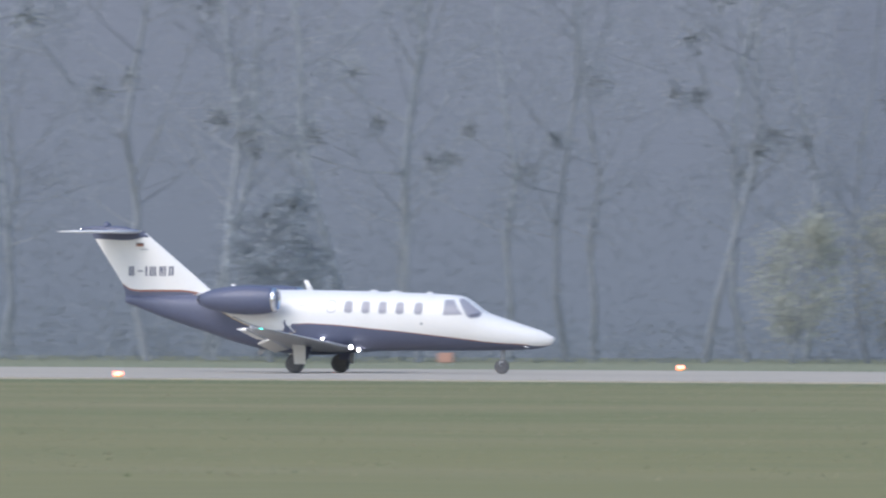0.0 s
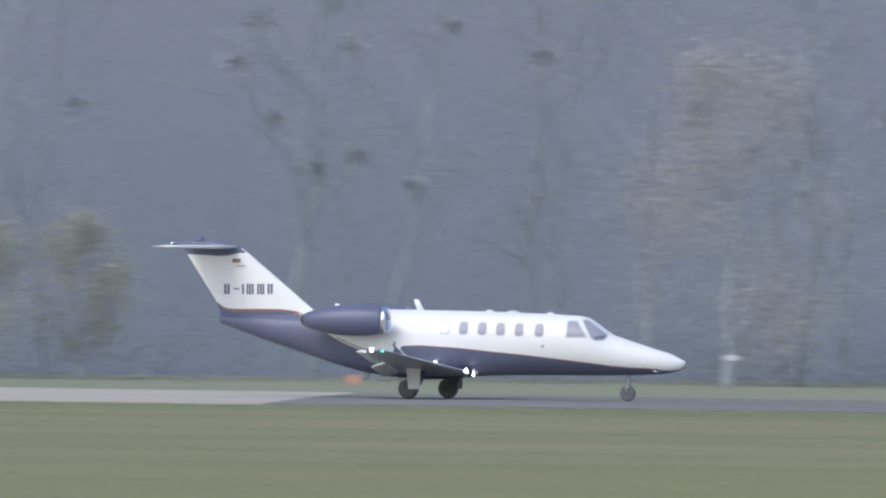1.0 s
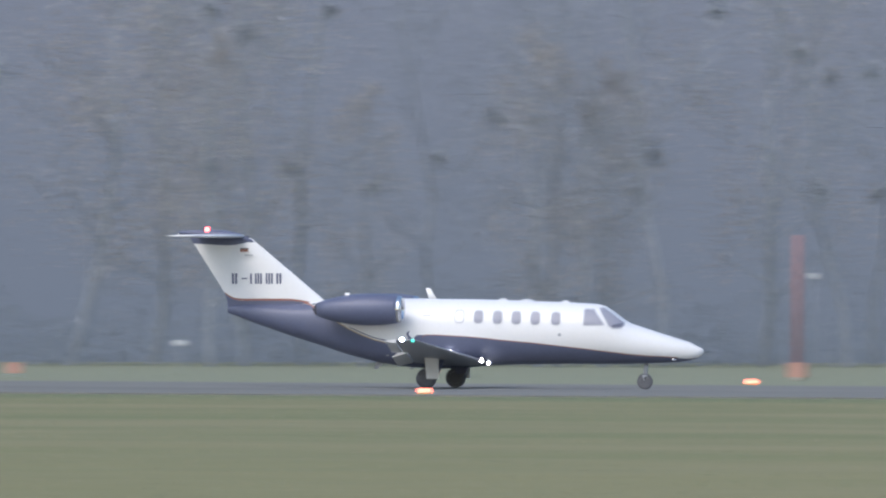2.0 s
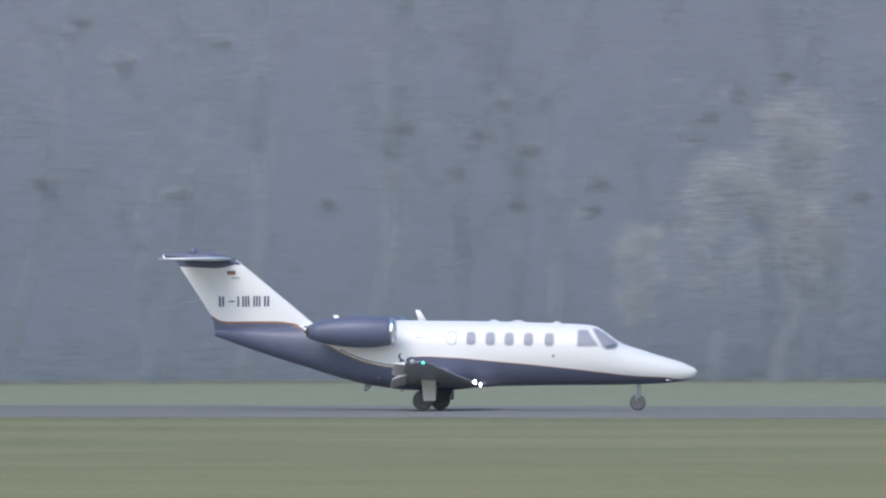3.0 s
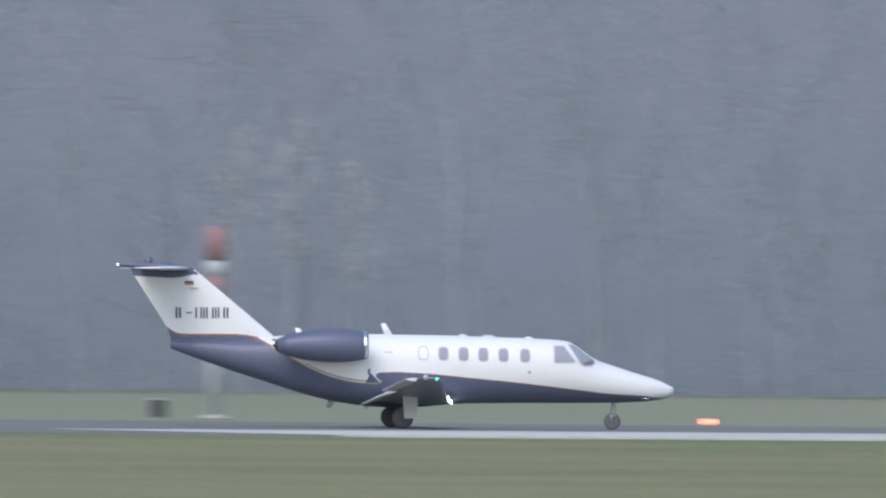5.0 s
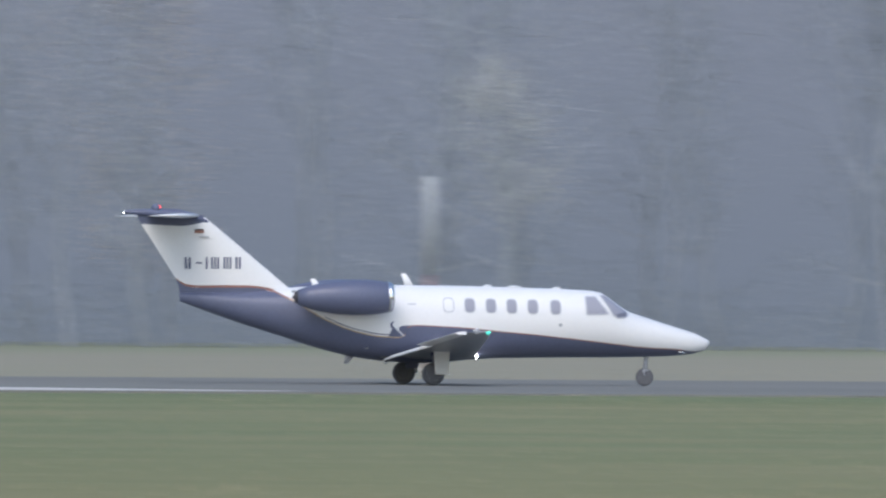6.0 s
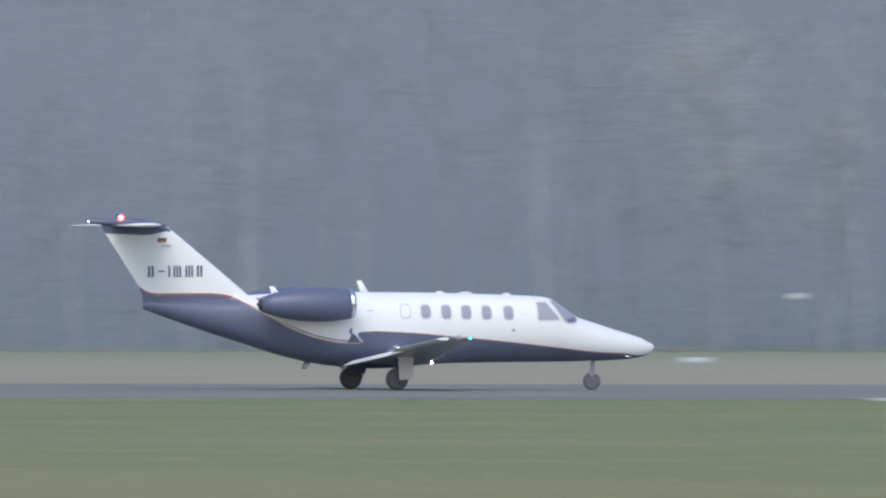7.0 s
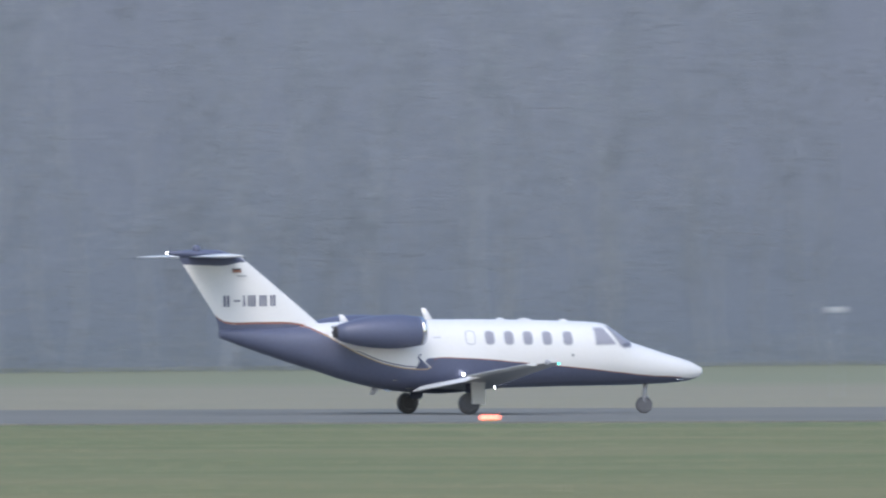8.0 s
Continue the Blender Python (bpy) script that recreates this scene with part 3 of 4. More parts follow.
    wheels = [wheel("nose_wheel", 5.37, 0, 0.215, 0.13), wheel("main_wheel", -0.2, -2.36, 0.275, 0.2), wheel("main_wheel", -0.2, 2.36, 0.275, 0.2)]
    # turning beacon on the tail and flash lamps in the wing tips: each drum is lit on one side only
    lamps = []
    for name, x, y, z, r, mt, lab in (("beacon", -6.62, 0, 4.285, 0.125, BEACON, "turning red beacon"), ("strobe", 0.05, -7.6, 1.32, 0.08, STROBE, "white flash lamp")):
        bm = bmesh.new()
        bmesh.ops.create_uvsphere(bm, u_segments=16, v_segments=10, radius=r * 0.93)
        e = placed(part(name, bm, NAVY if name == "beacon" else WING, jet), pose(x, y, z))
        bm = bmesh.new()
        bmesh.ops.create_uvsphere(bm, u_segments=16, v_segments=10, radius=r)
        bmesh.ops.bisect_plane(bm, geom=bm.verts[:] + bm.edges[:] + bm.faces[:], plane_co=(0, -0.78 * r, 0), plane_no=(0, 1, 0), clear_outer=True)
        part("lens", bm, mt, e, lab)
        lamps.append(e)
    return jet, wheels, lamps


jet, wheels, flashers = build_jet()


# ---- woods behind the airfield ----
EDGE = [(-300, 530), (-157, 556), (-125, 596), (-45, 690), (15, 697), (130, 690), (220, 735), (300, 820), (420, 930)]


def wood_y(x):
    return linear(x, EDGE)


class Soup:
    """Collects many small tubes and blades for one mesh."""

    def __init__(self):
        self.v, self.f = [], []

    def tube(self, pts, radii, sides=5):
        start = len(self.v)
        for k, (p, r) in enumerate(zip(pts, radii)):
            d = (pts[min(k + 1, len(pts) - 1)] - pts[max(k - 1, 0)]).normalized()
            u = d.orthogonal().normalized()
            w = d.cross(u)
            for i in range(sides):
                q = 2 * math.pi * i / sides
                self.v.append(p + (u * math.cos(q) + w * math.sin(q)) * r)
        for k in range(len(pts) - 1):
            for i in range(sides):
                a, b = start + k * sides + i, start + k * sides + (i + 1) % sides
                self.f.append((a, b, b + sides, a + sides))

    def spike(self, p, d, r):
        """A thin three-sided twig or leaf tuft."""
        u = d.orthogonal().normalized() * r
        w = d.cross(u).normalized() * r
        n = len(self.v)
        self.v += [p + u, p - u * 0.5 + w * 0.87, p - u * 0.5 - w * 0.87, p + d]
        self.f += [(n, n + 1, n + 3), (n + 1, n + 2, n + 3), (n + 2, n, n + 3)]

    def mesh(self, name, mat):
        me = bpy.data.meshes.new(name)
        me.from_pydata([tuple(p) for p in self.v], [], self.f)
        me.materials.append(mat)
        return me


def way(rng, up=0.0):
    return Vector((rng.gauss(0, 1), rng.gauss(0, 1), rng.gauss(0, 1) + up)).normalized()


def build_tree(name, label, seed, height, spread, low, bark, leaf, twigs, size, girth, droop=0.0, upright=0.6, balls=0, narrow=1.0, category="tree"):
    """A tree: tapered trunk with limbs, and a crown of small twigs or leaf tufts gathered round the limbs."""
    rng = random.Random(seed)
    tree = tagged(new(name), label, category, "trees of the wood")
    wood, crown = Soup(), Soup()
    pts, p = [], Vector((0, 0, -0.2))
    for k in range(9):
        pts.append(p.copy())
        p += Vector((rng.gauss(0, 0.12), rng.gauss(0, 0.12), 1)) * (height * 0.88 / 8)
    wood.tube(pts, [girth * (1 - 0.105 * k) for k in range(9)], 8)
    tips = []
    for k in range(26):
        u = low + (0.97 - low) * (k + rng.random()) / 26
        i = min(7, int(u * 8))
        a = pts[i].lerp(pts[i + 1], u * 8 - i)
        form = math.sin(math.pi * min(1, (u - low) / (1 - low) * 0.75 + 0.22)) ** 0.8
        reach = spread * (0.55 + 0.55 * rng.random()) * form * narrow + 0.4
        q = rng.random() * 2 * math.pi
        d = Vector((math.cos(q), math.sin(q), upright + rng.gauss(0, 0.2))).normalized()
        b = a + d * reach * 0.5 + Vector((0, 0, 0.1))
        c = a + d * reach + Vector((0, 0, reach * (0.2 - droop)))
        wood.tube([a, b, c], [girth * 0.32 * (1.1 - u), girth * 0.2 * (1.1 - u), 0.015], 4)
        for s in range(3):
            e = b.lerp(c, rng.random()) + way(rng, 0.3) * reach * 0.35
            wood.tube([b.lerp(c, rng.random() * 0.5), e], [girth * 0.1, 0.012], 3)
            tips.append((e, reach))
        tips.append((c, reach))
    for _ in range(twigs):
        e, reach = rng.choice(tips)
        g = rng.choice((0.12, 0.2, 0.3))
        at = e + Vector((rng.gauss(0, 1), rng.gauss(0, 1), rng.gauss(0, 1.1))) * max(reach, 1.2) * g
        if at.z > 0.15:
            crown.spike(at, (way(rng, 0.5 - 2 * droop)) * size * (0.6 + 0.8 * rng.random()), 0.012 if leaf in (TWIGS,) else size * 0.13)
    for nm, soup, mt in (("trunk", wood, bark), ("crown", crown, leaf)):
        ob = new(nm, soup.mesh(nm, mt))
        ob.parent = tree
    for k in range(balls):
        soup = Soup()
        c = rng.choice(tips)[0]
        r = 0.35 + 0.3 * rng.random()
        for _ in range(110):
            d = way(rng)
            soup.spike(c + d * r * rng.random() * 0.9, d * r * 0.45, 0.035)
        ob = tagged(new("mistletoe", soup.mesh("mistletoe", BALL)), "dark ball of mistletoe", kind="stuff")
        ob.parent = tree
    return tree


def plant(tree, x, back, size=1.0, turn=0.0, lean=0.0):
    m = pose(x, wood_y(x) + back, -0.04, lean, 0, turn) @ Matrix.Diagonal((size, size, size, 1))
    return copy_thing(tree, m)


def build_woods():
    rng = random.Random(11)
    bare = "bare grey winter tree at the edge of the wood"
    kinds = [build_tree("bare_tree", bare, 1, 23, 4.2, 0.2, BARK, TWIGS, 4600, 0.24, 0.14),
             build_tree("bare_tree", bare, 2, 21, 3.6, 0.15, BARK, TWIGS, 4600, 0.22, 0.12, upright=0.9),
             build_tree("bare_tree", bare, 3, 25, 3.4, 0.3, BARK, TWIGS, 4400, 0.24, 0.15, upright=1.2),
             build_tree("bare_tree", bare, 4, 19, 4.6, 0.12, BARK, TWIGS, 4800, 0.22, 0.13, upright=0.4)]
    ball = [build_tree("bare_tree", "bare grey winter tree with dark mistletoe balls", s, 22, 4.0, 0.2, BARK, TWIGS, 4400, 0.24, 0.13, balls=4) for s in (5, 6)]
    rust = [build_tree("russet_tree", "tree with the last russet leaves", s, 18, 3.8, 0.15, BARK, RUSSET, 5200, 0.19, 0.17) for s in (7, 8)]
    used = set()
    x = -215.0
    while x < 352:
        for back in (0, 9, 19):
            px = x + rng.uniform(-2.4, 2.4)
            pb = back + rng.uniform(-2.5, 4)
            pool = kinds
            if px < -45 and rng.random() < 0.6:
                pool = ball
            elif -120 < px < -84 and rng.random() < 0.45 and back:
                pool = rust
            elif px > 60 and rng.random() < 0.04:
                pool = rust
            k = rng.choice(pool)
            m = (px, pb + 1.0, rng.uniform(0.8, 1.1), rng.uniform(0, 360), rng.gauss(0, 1.5))
            if k not in used:
                used.add(k)
                k.matrix_basis = pose(m[0], wood_y(m[0]) + m[1], -0.04, m[4], 0, m[3])
            else:
                plant(k, *m)
        x += 6.4
    # single trees that stand out before the wood
    def single(kind, x, back, size=1.0, turn=0):
        kind.matrix_basis = pose(x, wood_y(x) + back, -0.04, 0, 0, turn) @ Matrix.Diagonal((size, size, size, 1))
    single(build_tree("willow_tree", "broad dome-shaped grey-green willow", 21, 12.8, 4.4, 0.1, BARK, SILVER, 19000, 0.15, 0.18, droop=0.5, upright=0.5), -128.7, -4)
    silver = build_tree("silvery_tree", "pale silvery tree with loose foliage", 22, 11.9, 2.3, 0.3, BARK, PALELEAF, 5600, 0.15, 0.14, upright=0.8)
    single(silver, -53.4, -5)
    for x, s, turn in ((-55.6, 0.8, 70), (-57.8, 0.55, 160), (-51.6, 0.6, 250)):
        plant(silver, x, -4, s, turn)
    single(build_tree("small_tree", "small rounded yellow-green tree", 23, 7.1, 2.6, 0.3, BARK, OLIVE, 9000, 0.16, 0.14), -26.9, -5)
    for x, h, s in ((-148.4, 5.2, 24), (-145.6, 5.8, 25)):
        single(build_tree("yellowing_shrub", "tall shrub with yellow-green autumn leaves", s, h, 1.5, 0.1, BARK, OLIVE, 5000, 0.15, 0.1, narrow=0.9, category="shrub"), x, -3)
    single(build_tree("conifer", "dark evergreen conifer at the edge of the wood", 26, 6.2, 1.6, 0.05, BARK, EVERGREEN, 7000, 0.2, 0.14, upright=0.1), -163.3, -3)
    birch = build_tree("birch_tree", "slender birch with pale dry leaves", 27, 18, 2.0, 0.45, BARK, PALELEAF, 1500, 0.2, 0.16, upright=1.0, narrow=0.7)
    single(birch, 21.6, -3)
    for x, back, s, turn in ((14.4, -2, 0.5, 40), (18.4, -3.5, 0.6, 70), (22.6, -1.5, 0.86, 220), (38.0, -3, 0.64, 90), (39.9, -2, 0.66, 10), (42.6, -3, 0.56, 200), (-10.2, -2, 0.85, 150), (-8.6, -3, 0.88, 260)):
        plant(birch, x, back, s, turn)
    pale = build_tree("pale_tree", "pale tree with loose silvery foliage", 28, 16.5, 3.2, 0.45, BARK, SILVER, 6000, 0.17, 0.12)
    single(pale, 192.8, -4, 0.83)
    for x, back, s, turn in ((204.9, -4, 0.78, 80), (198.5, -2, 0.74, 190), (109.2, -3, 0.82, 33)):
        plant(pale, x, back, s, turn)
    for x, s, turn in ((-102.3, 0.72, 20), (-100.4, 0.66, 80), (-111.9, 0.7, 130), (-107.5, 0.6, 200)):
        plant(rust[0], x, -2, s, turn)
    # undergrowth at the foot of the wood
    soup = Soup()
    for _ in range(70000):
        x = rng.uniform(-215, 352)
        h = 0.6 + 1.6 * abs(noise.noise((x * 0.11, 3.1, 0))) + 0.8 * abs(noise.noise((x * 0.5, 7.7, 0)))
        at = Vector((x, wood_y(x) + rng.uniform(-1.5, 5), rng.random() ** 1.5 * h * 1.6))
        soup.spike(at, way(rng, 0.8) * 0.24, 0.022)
    # Taller scrub, added to darken the lower part of the wood.
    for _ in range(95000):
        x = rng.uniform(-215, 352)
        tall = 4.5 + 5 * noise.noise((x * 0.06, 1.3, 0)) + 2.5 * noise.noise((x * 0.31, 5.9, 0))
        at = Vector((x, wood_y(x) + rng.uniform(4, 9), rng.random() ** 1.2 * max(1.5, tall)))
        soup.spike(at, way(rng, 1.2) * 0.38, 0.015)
    tagged(new("undergrowth", soup.mesh("undergrowth", UNDER)), "undergrowth at the foot of the wood, blue-grey for haze", "undergrowth", kind="stuff")


# The undergrowth's colour carries the same blue-grey haze as the trees.
UNDER = material("hazed_undergrowth", (0.24, 0.27, 0.3), 0.95, vary=0.15, scale=0.2, fine=2)
# Glowing sheet for haze: the glow is dimmer at the foot, lighter above.
HAZE = material("haze_glow", (0.05, 0.055, 0.06), 1.0, vary=0.05)
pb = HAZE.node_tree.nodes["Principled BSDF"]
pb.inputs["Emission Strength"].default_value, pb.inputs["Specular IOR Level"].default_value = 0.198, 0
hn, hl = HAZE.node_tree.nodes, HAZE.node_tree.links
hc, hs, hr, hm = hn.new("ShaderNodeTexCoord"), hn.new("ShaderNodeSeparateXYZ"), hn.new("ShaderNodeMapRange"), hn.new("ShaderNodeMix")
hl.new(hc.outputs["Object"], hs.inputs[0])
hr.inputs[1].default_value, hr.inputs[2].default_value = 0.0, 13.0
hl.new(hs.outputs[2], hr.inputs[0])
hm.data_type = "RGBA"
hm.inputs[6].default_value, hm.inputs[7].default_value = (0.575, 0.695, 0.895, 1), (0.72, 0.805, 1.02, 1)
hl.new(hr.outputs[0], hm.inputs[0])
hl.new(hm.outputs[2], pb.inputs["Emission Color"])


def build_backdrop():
    """Added glowing sheet for the hazy distance behind the trees, following the edge of the wood."""
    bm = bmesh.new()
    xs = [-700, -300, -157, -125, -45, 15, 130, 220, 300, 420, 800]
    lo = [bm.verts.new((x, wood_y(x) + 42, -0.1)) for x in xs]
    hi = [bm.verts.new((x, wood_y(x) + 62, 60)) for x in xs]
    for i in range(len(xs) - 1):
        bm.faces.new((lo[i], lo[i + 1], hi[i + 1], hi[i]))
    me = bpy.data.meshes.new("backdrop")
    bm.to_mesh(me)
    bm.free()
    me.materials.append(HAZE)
    tagged(new("backdrop", me), "glowing blue-grey sheet for the haze behind the trees", "backdrop", kind="structure")


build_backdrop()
build_woods()


# ---- airfield furniture ----
def build_runway_lamp():
    e = thing("runway_lamp", Matrix(), "low lit orange-red runway edge lamp", "runway light", "runway edge lamps")
    part("base", turned([(0, 0.11), (0.02, 0.11), (0.035, 0.06), (0.05, 0.05)], "Z", 14), YELLOW, e)
    part("lens", turned([(0.05, 0.07), (0.09, 0.085), (0.14, 0.07), (0.17, 0.02)], "Z", 14), RUNLAMP, e, "glowing orange-red glass dome")
    return e


lamp = build_runway_lamp()
lamp_rows = [(x, 449.9) for x in (-137.5, -77.1, -17.3, 41.2, 100.4, 159.7, 219)] + [(x, 503.4) for x in (-136.0, -76.9, -18.0, 40.5, 98.5, 156.4, 216)]
for i, (x, y) in enumerate(lamp_rows):
    if i:
        copy_thing(lamp, pose(x, y, 0.005))
    else:
        lamp.matrix_basis = pose(x, y, 0.005)


def build_mast():
    """Glide-path mast: a square lattice in red and white bands with three aerial boxes."""
    e = thing("antenna_mast", pose(-10.3, 552, -0.04), "red and white banded lattice antenna mast", "mast")
    w, h, bands = 0.52, 11.6, 7
    for k in range(bands):
        z0, z1 = h * k / bands, h * (k + 1) / bands
        mt = RED if k % 2 == 0 else OFFWHITE
        sec = part("mast_section", box(-0.36, 0.1, z0 + 0.02, 0.36, 0.16, z1 - 0.02), mt, e, "red mast section" if k % 2 == 0 else "white mast section", smooth=False)
        for sx in (-1, 1):
            for sy in (-1, 1):
                part("leg", box(sx * w - 0.055, sy * w - 0.055, z0, sx * w + 0.055, sy * w + 0.055, z1), mt, sec, smooth=False)
        for i in range(3):
            za, zb = z0 + (z1 - z0) * i / 3, z0 + (z1 - z0) * (i + 1) / 3
            a, b = (-w, w) if i % 2 else (w, -w)
            for s in (-1, 1):
                part("brace", rod((a, s * w, za), (b, s * w, zb), 0.045, sides=6), mt, sec)
                part("brace", rod((s * w, a, za), (s * w, b, zb), 0.045, sides=6), mt, sec)
                part("cross_bar", rod((-w, s * w, zb), (w, s * w, zb), 0.035, sides=6), mt, sec)
    for z in (3.45, 7.25, 11.0):
        a = part("aerial_box", box(-1.05, -0.35, z - 0.2, -0.7, 0.35, z + 0.2, 0.03), OFFWHITE, e, "white aerial box", smooth=False)
        part("bracket", rod((-0.72, 0, z), (-0.46, 0, z), 0.05), GREY, a)
    part("lamp_post", rod((0.05, 0, h), (0.05, 0, h + 0.4), 0.04), GREY, e)
    part("warning_lamp", turned([(0, 0.06), (0.04, 0.11), (0.12, 0.11), (0.17, 0.03)], "Z", at=(0.05, 0, h + 0.4)), MASTLAMP, e, "lit red obstruction lamp")
    part("footing", box(-0.95, -0.95, -0.05, 0.95, 0.95, 0.14, 0.03), CONCRETE, e)


def build_shelter():
    e = thing("equipment_shelter", pose(-6.9, 539.5, -0.04), "red and white striped equipment shelter by the mast", "shelter")
    for k, (x0, x1) in enumerate(((-1.32, -0.46), (-0.46, 0.44), (0.44, 1.32))):
        p = part("wall_panel", box(x0 + 0.004, -1.1, 0.12, x1 - 0.004, 1.1, 2.52, 0.015), OFFWHITE if k == 1 else SIGNAL, e, "white wall panel" if k == 1 else "bright red wall panel", smooth=False)
    part("roof", box(-1.36, -1.16, 2.525, 1.36, 1.16, 2.6, 0.02), OFFWHITE, e, smooth=False)
    part("vent", box(-0.3, -1.13, 1.9, 0.3, -1.102, 2.2, 0.01), GREY, e, smooth=False)
    part("plinth", box(-1.4, -1.2, -0.02, 1.4, 1.2, 0.116, 0.02), CONCRETE, e, smooth=False)
    for x0, x1, z in ((-2.4, -1.33, 2.12), (1.33, 1.9, 2.42)):
        part("arm", rod((x0, -0.6, z), (x1, -0.6, z), 0.025), GREY, e)


SIGNAL = material("signal_red_paint", (0.52, 0.16, 0.155), 0.55, vary=0.08, scale=1.5, fine=10)


def build_marker(x, y, h, r, label):
    e = thing("marker_post", pose(x, y, -0.04), label, "marker post")
    part("post", turned([(0.3, r), (0.35, r * 1.03), (h - 0.05, r), (h, r * 0.8)], "Z", at=(0, 0, 0)), OFFWHITE, e, "white post")
    part("foot", box(-0.33, -0.3, 0, 0.33, 0.3, 0.3, 0.03), RED, e, "red concrete foot", smooth=False)


def build_orange_marker(x, y, z):
    e = thing("edge_marker", pose(x, y, -0.04), "small orange marker box on short legs", "marker", "orange markers")
    part("board", box(-0.25, -0.04, z, 0.25, 0.04, z + 0.32, 0.02), ORANGE, e, "orange board", smooth=False)
    for s in (-1, 1):
        part("leg", rod((s * 0.18, 0, 0), (s * 0.18, 0, z + 0.02), 0.02), GREY, e)


def build_pole(x, y, bands, r, label, foot=None):
    """A pole in painted lengths: rows of (from, to, radius, material)."""
    e = thing("pole", pose(x, y, -0.04), label, "pole")
    for z0, z1, rr, mt in bands:
        part("pole_section", turned([(z0, rr), (z1 - 0.01, rr * 0.98), (z1, rr * 0.9)], "Z", 12), mt, e)
    part("footing", turned([(0, r * 2.2), (0.1, r * 2.1), (0.14, r * 1.2)], "Z", 12), CONCRETE, e)
    if foot:
        part("foot_box", box(-0.28, -0.2, 0.1, 0.28, 0.2, 0.55, 0.02), foot, e, "orange box", smooth=False)


def build_small_lamp(x, y, z, w, wide=False):
    e = thing("sign" if wide else "lamp_post", pose(x, y, -0.04), "low white board on two legs" if wide else "slim grey post with a small white head", "sign" if wide else "lamp post", "" if wide else "slim posts")
    part("board" if wide else "head", box(-w, -0.08, z - 0.08, w, 0.08, z + 0.1, 0.03), OFFWHITE, e, "white board" if wide else "white head", smooth=False)
    for s in ((-0.8, 0.8) if wide else (0,)):
        part("leg" if wide else "stem", rod((s * w, 0, 0), (s * w, 0, z - 0.075), 0.022 if wide else 0.012), GREY, e)


def build_yellow_sign():
    e = thing("taxiway_sign", pose(10.0, 522, -0.04), "low yellow airfield sign on two legs", "sign")
    part("board", box(-0.72, -0.08, 0.72, 0.72, 0.08, 1.05, 0.02), YELLOW, e, "yellow board", smooth=False)
    for s in (-1, 1):
        part("leg", rod((s * 0.5, 0, 0), (s * 0.5, 0, 0.74), 0.05), GREY, e)


def build_bollard():
    e = thing("bollard", pose(-108.4, 528.6, -0.04), "slim grey bollard with a white lamp head", "bollard")
    part("body", turned([(0, 0.09), (0.04, 0.09), (0.06, 0.05), (0.66, 0.045), (0.7, 0.04)], "Z"), GREY, e)
    part("neck", turned([(0.7, 0.05), (0.9, 0.06), (0.92, 0.09)], "Z"), GREY, e)
    part("head", turned([(0.92, 0.2), (1.0, 0.21), (1.1, 0.14), (1.18, 0.03)], "Z"), OFFWHITE, e, "white lamp head")


build_mast()
build_shelter()
build_marker(5.9, 545, 1.3, 0.2, "stout white post on a red foot")
build_marker(69.6, 546, 1.5, 0.22, "stout white post on a red foot")
for x, y, z in ((-151.0, 530, 0.12), (-127.6, 530, 0.12), (-103.3, 530, 0.12)):
    build_orange_marker(x, y, z)
build_pole(-80.8, 538, ((0.14, 4.4, 0.1, RED),), 0.1, "slim red pole with an orange box at its foot", ORANGE)
build_pole(27.9, 519, ((0.14, 3.2, 0.17, OFFWHITE), (3.2, 4.0, 0.25, RED), (4.0, 4.45, 0.245, OFFWHITE), (4.45, 5.4, 0.25, RED)), 0.18, "tall white pole with red and white bands on top")
# The white upper length gets GREY, which stands for the haze over it.
build_pole(82.7, 536, ((0.14, 2.7, 0.08, RED), (2.7, 5.4, 0.15, GREY)), 0.1, "tall pole, dull red below, white above greyed for haze")
build_yellow_sign()
build_bollard()
e = thing("control_box", pose(26.8, 528, -0.04), "small dark control box on the grass", "box")
part("body", box(-0.2, -0.15, 0.0, 0.2, 0.15, 0.5, 0.02), BLACK, e, smooth=False)
part("lid", box(-0.22, -0.17, 0.5, 0.22, 0.17, 0.54, 0.01), GREY, e, smooth=False)
for x, z, w in ((-155.9, 0.8, 0.26), (-154.9, 2.05, 0.2), (-122.5, 1.0, 0.32), (-103.8, 0.95, 0.28), (-83.6, 3.17, 0.2), (1.7, 1.4, 0.26), (19.0, 2.3, 0.28), (34.4, 1.2, 0.28), (67.5, 1.4, 0.28), (84.4, 1.13, 0.28), (126.2, 2.2, 0.3), (152.8, 2.3, 0.3), (163.8, 1.3, 0.28), (178.7, 2.5, 0.22), (180.0, 1.5, 0.26), (210.0, 2.65, 0.3)):
    build_small_lamp(x, 560 if x > -150 else 545, z, 0.75 * w)
build_small_lamp(149.7, 560, 0.4, 0.42, True)
build_small_lamp(160.9, 560, 0.62, 0.66, True)


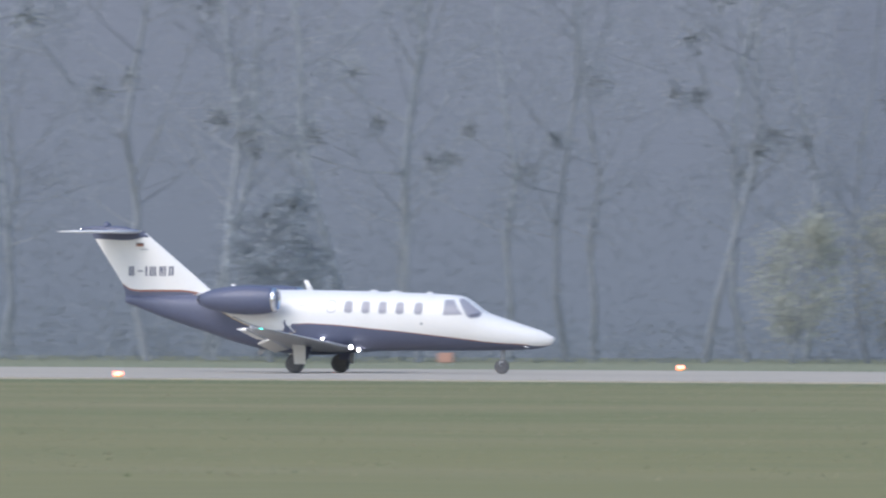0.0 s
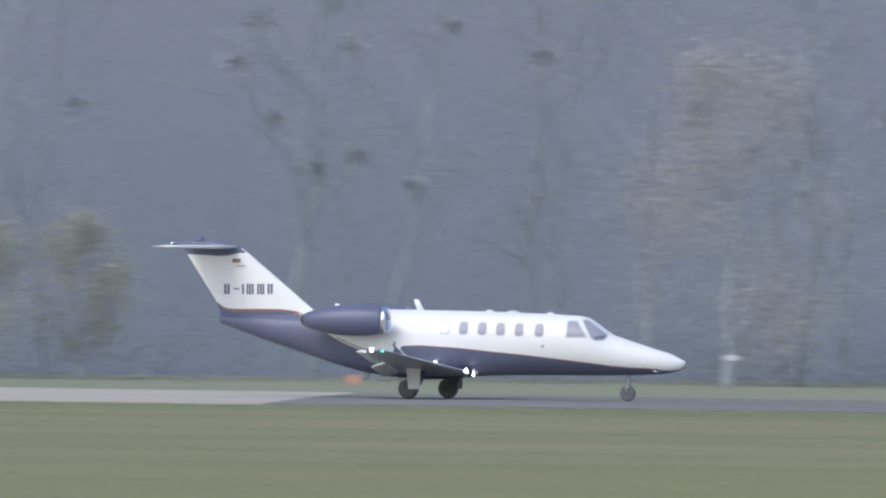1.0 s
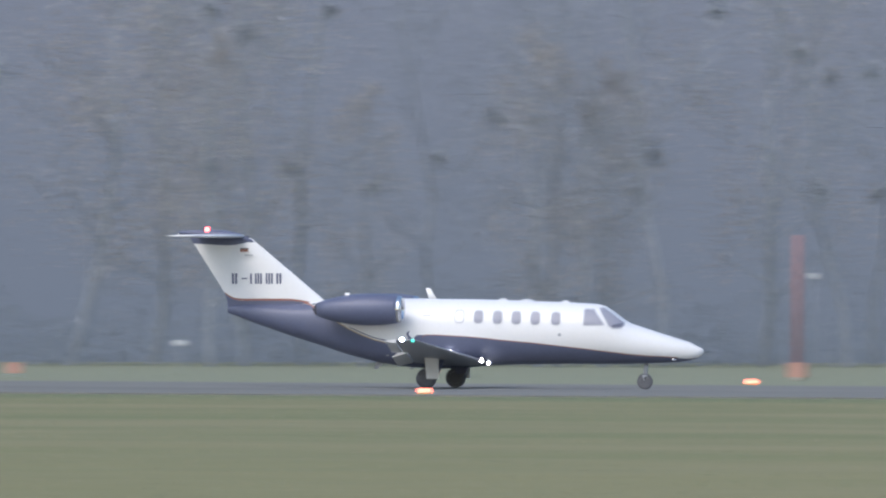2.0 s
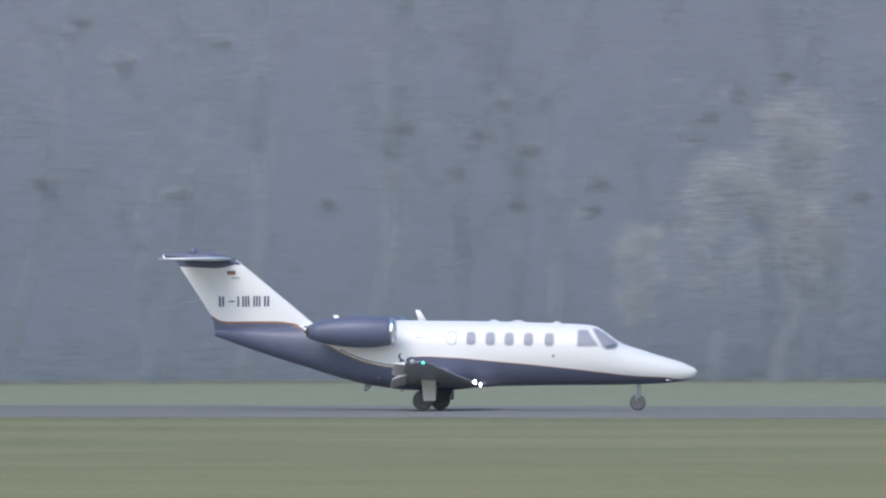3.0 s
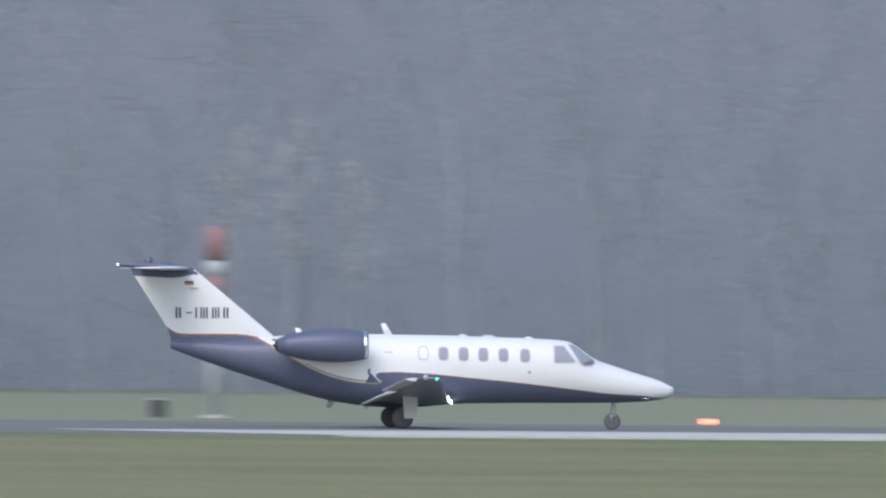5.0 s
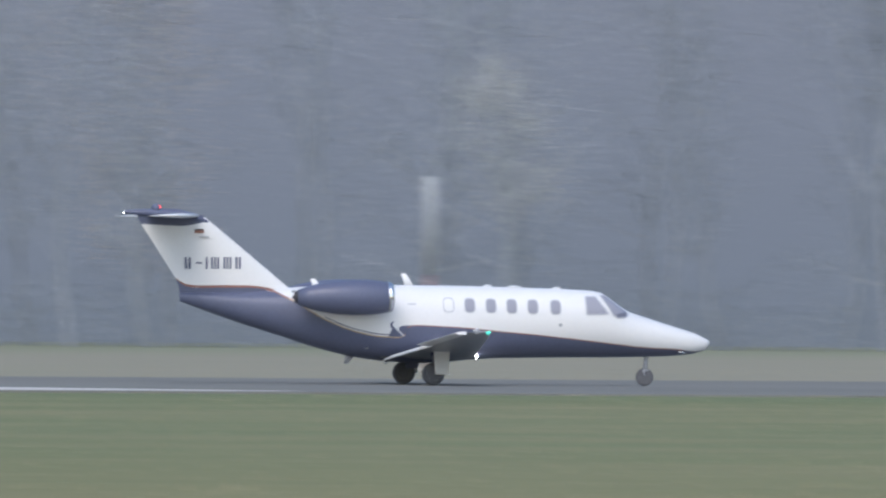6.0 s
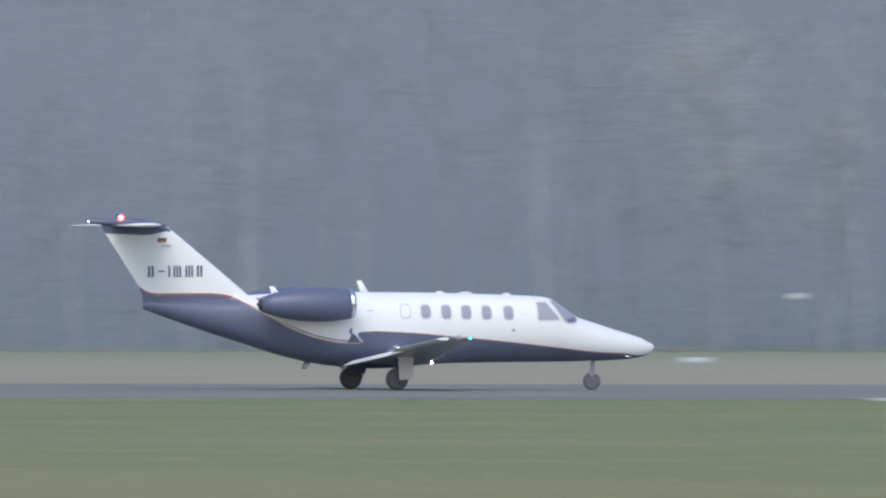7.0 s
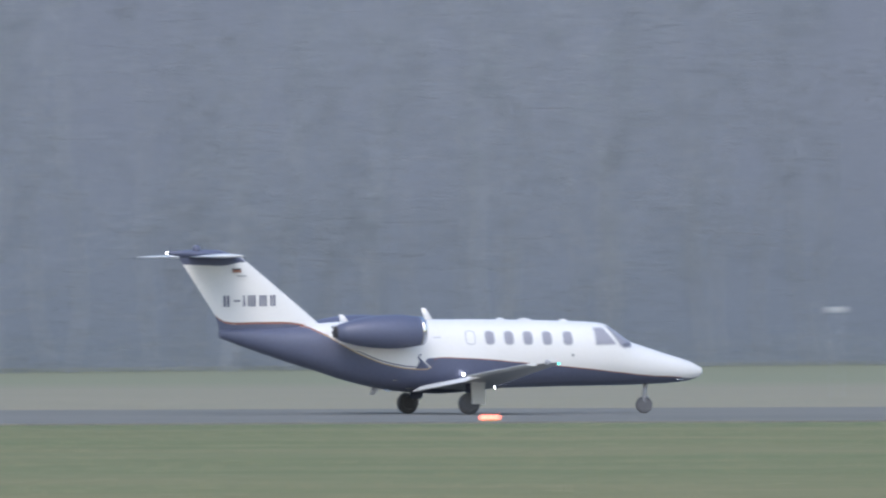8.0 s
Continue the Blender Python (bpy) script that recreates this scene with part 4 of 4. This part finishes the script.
def build_grass():
    rng = random.Random(5)
    soup = Soup()
    for _ in range(60000):
        y = 449 - 235 * rng.random() ** 1.4
        x = rng.uniform(-0.42, 0.46) * y
        tall = 0.5 + 1.2 * max(0.0, noise.noise((x * 0.3, y * 0.3, 0)) + 0.2)
        soup.spike(Vector((x, y, -0.05)), way(rng, 2.0) * rng.uniform(0.05, 0.12) * tall, 0.022)
    tagged(new("grass_tufts", soup.mesh("grass_tufts", BLADE)), "uneven tufts in the short grass", "grass", kind="stuff")
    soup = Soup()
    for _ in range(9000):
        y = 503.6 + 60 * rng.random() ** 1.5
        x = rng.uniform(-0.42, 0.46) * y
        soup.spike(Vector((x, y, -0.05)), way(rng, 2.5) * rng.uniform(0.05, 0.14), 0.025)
    tagged(new("dewy_grass_tufts", soup.mesh("dewy_grass_tufts", PALEBLADE)), "grass tufts beyond the runway, paled in colour for haze", "grass", kind="stuff")
    t = thing("molehill", pose(-18.9, 351.6, -0.04), "small dark heap of soil in the grass", "molehill")
    part("heap", turned([(0.0, 0.16), (0.05, 0.14), (0.11, 0.09), (0.15, 0.02)], "Z", 12), SOIL, t)


build_grass()


# ---- what moves ----
def flash_turn(t, lit):
    """Degrees of a lamp drum that shows its lens during the stretches lit and turns it away between them."""
    rows = [(-1, -150)]
    for k, (a, b) in enumerate(lit):
        rows += [(a - 0.09, 360 * k - 150), (a, 360 * k - 20), (b, 360 * k + 20), (b + 0.09, 360 * k + 150)]
    rows.append((9, 360 * len(lit) - 150))
    return linear(t, rows)


RED_LIT = [(0.27, 0.63), (1.77, 2.05), (3.2, 3.36), (4.17, 4.58), (5.77, 5.93), (6.7, 7.22)]
WHITE_LIT = [(0.96, 1.06), (1.95, 2.05), (3.44, 3.56), (4.64, 4.76), (6.17, 6.55), (7.42, 7.85)]


def motions():
    walk(jet, [(i / 10, pose(jet_x(i / 10), LINE_Y, 0, 0, -glide(i / 10, PITCH), 0)) for i in range(81)])
    for w in wheels:
        at = w.matrix_basis.translation.copy()
        reach = at.x if w is wheels[0] else 0.0
        walk(w, [(i / 30, pose(at.x, at.y, at.z - reach * math.sin(radians(glide(i / 30, PITCH))), 0, 73 * i, 0)) for i in range(241)])
    for e, lit in zip(flashers, (RED_LIT, WHITE_LIT)):
        at = e.matrix_basis.translation.copy()
        walk(e, [(i / 30, pose(*at, 0, 0, flash_turn(i / 30, lit))) for i in range(241)])


motions()
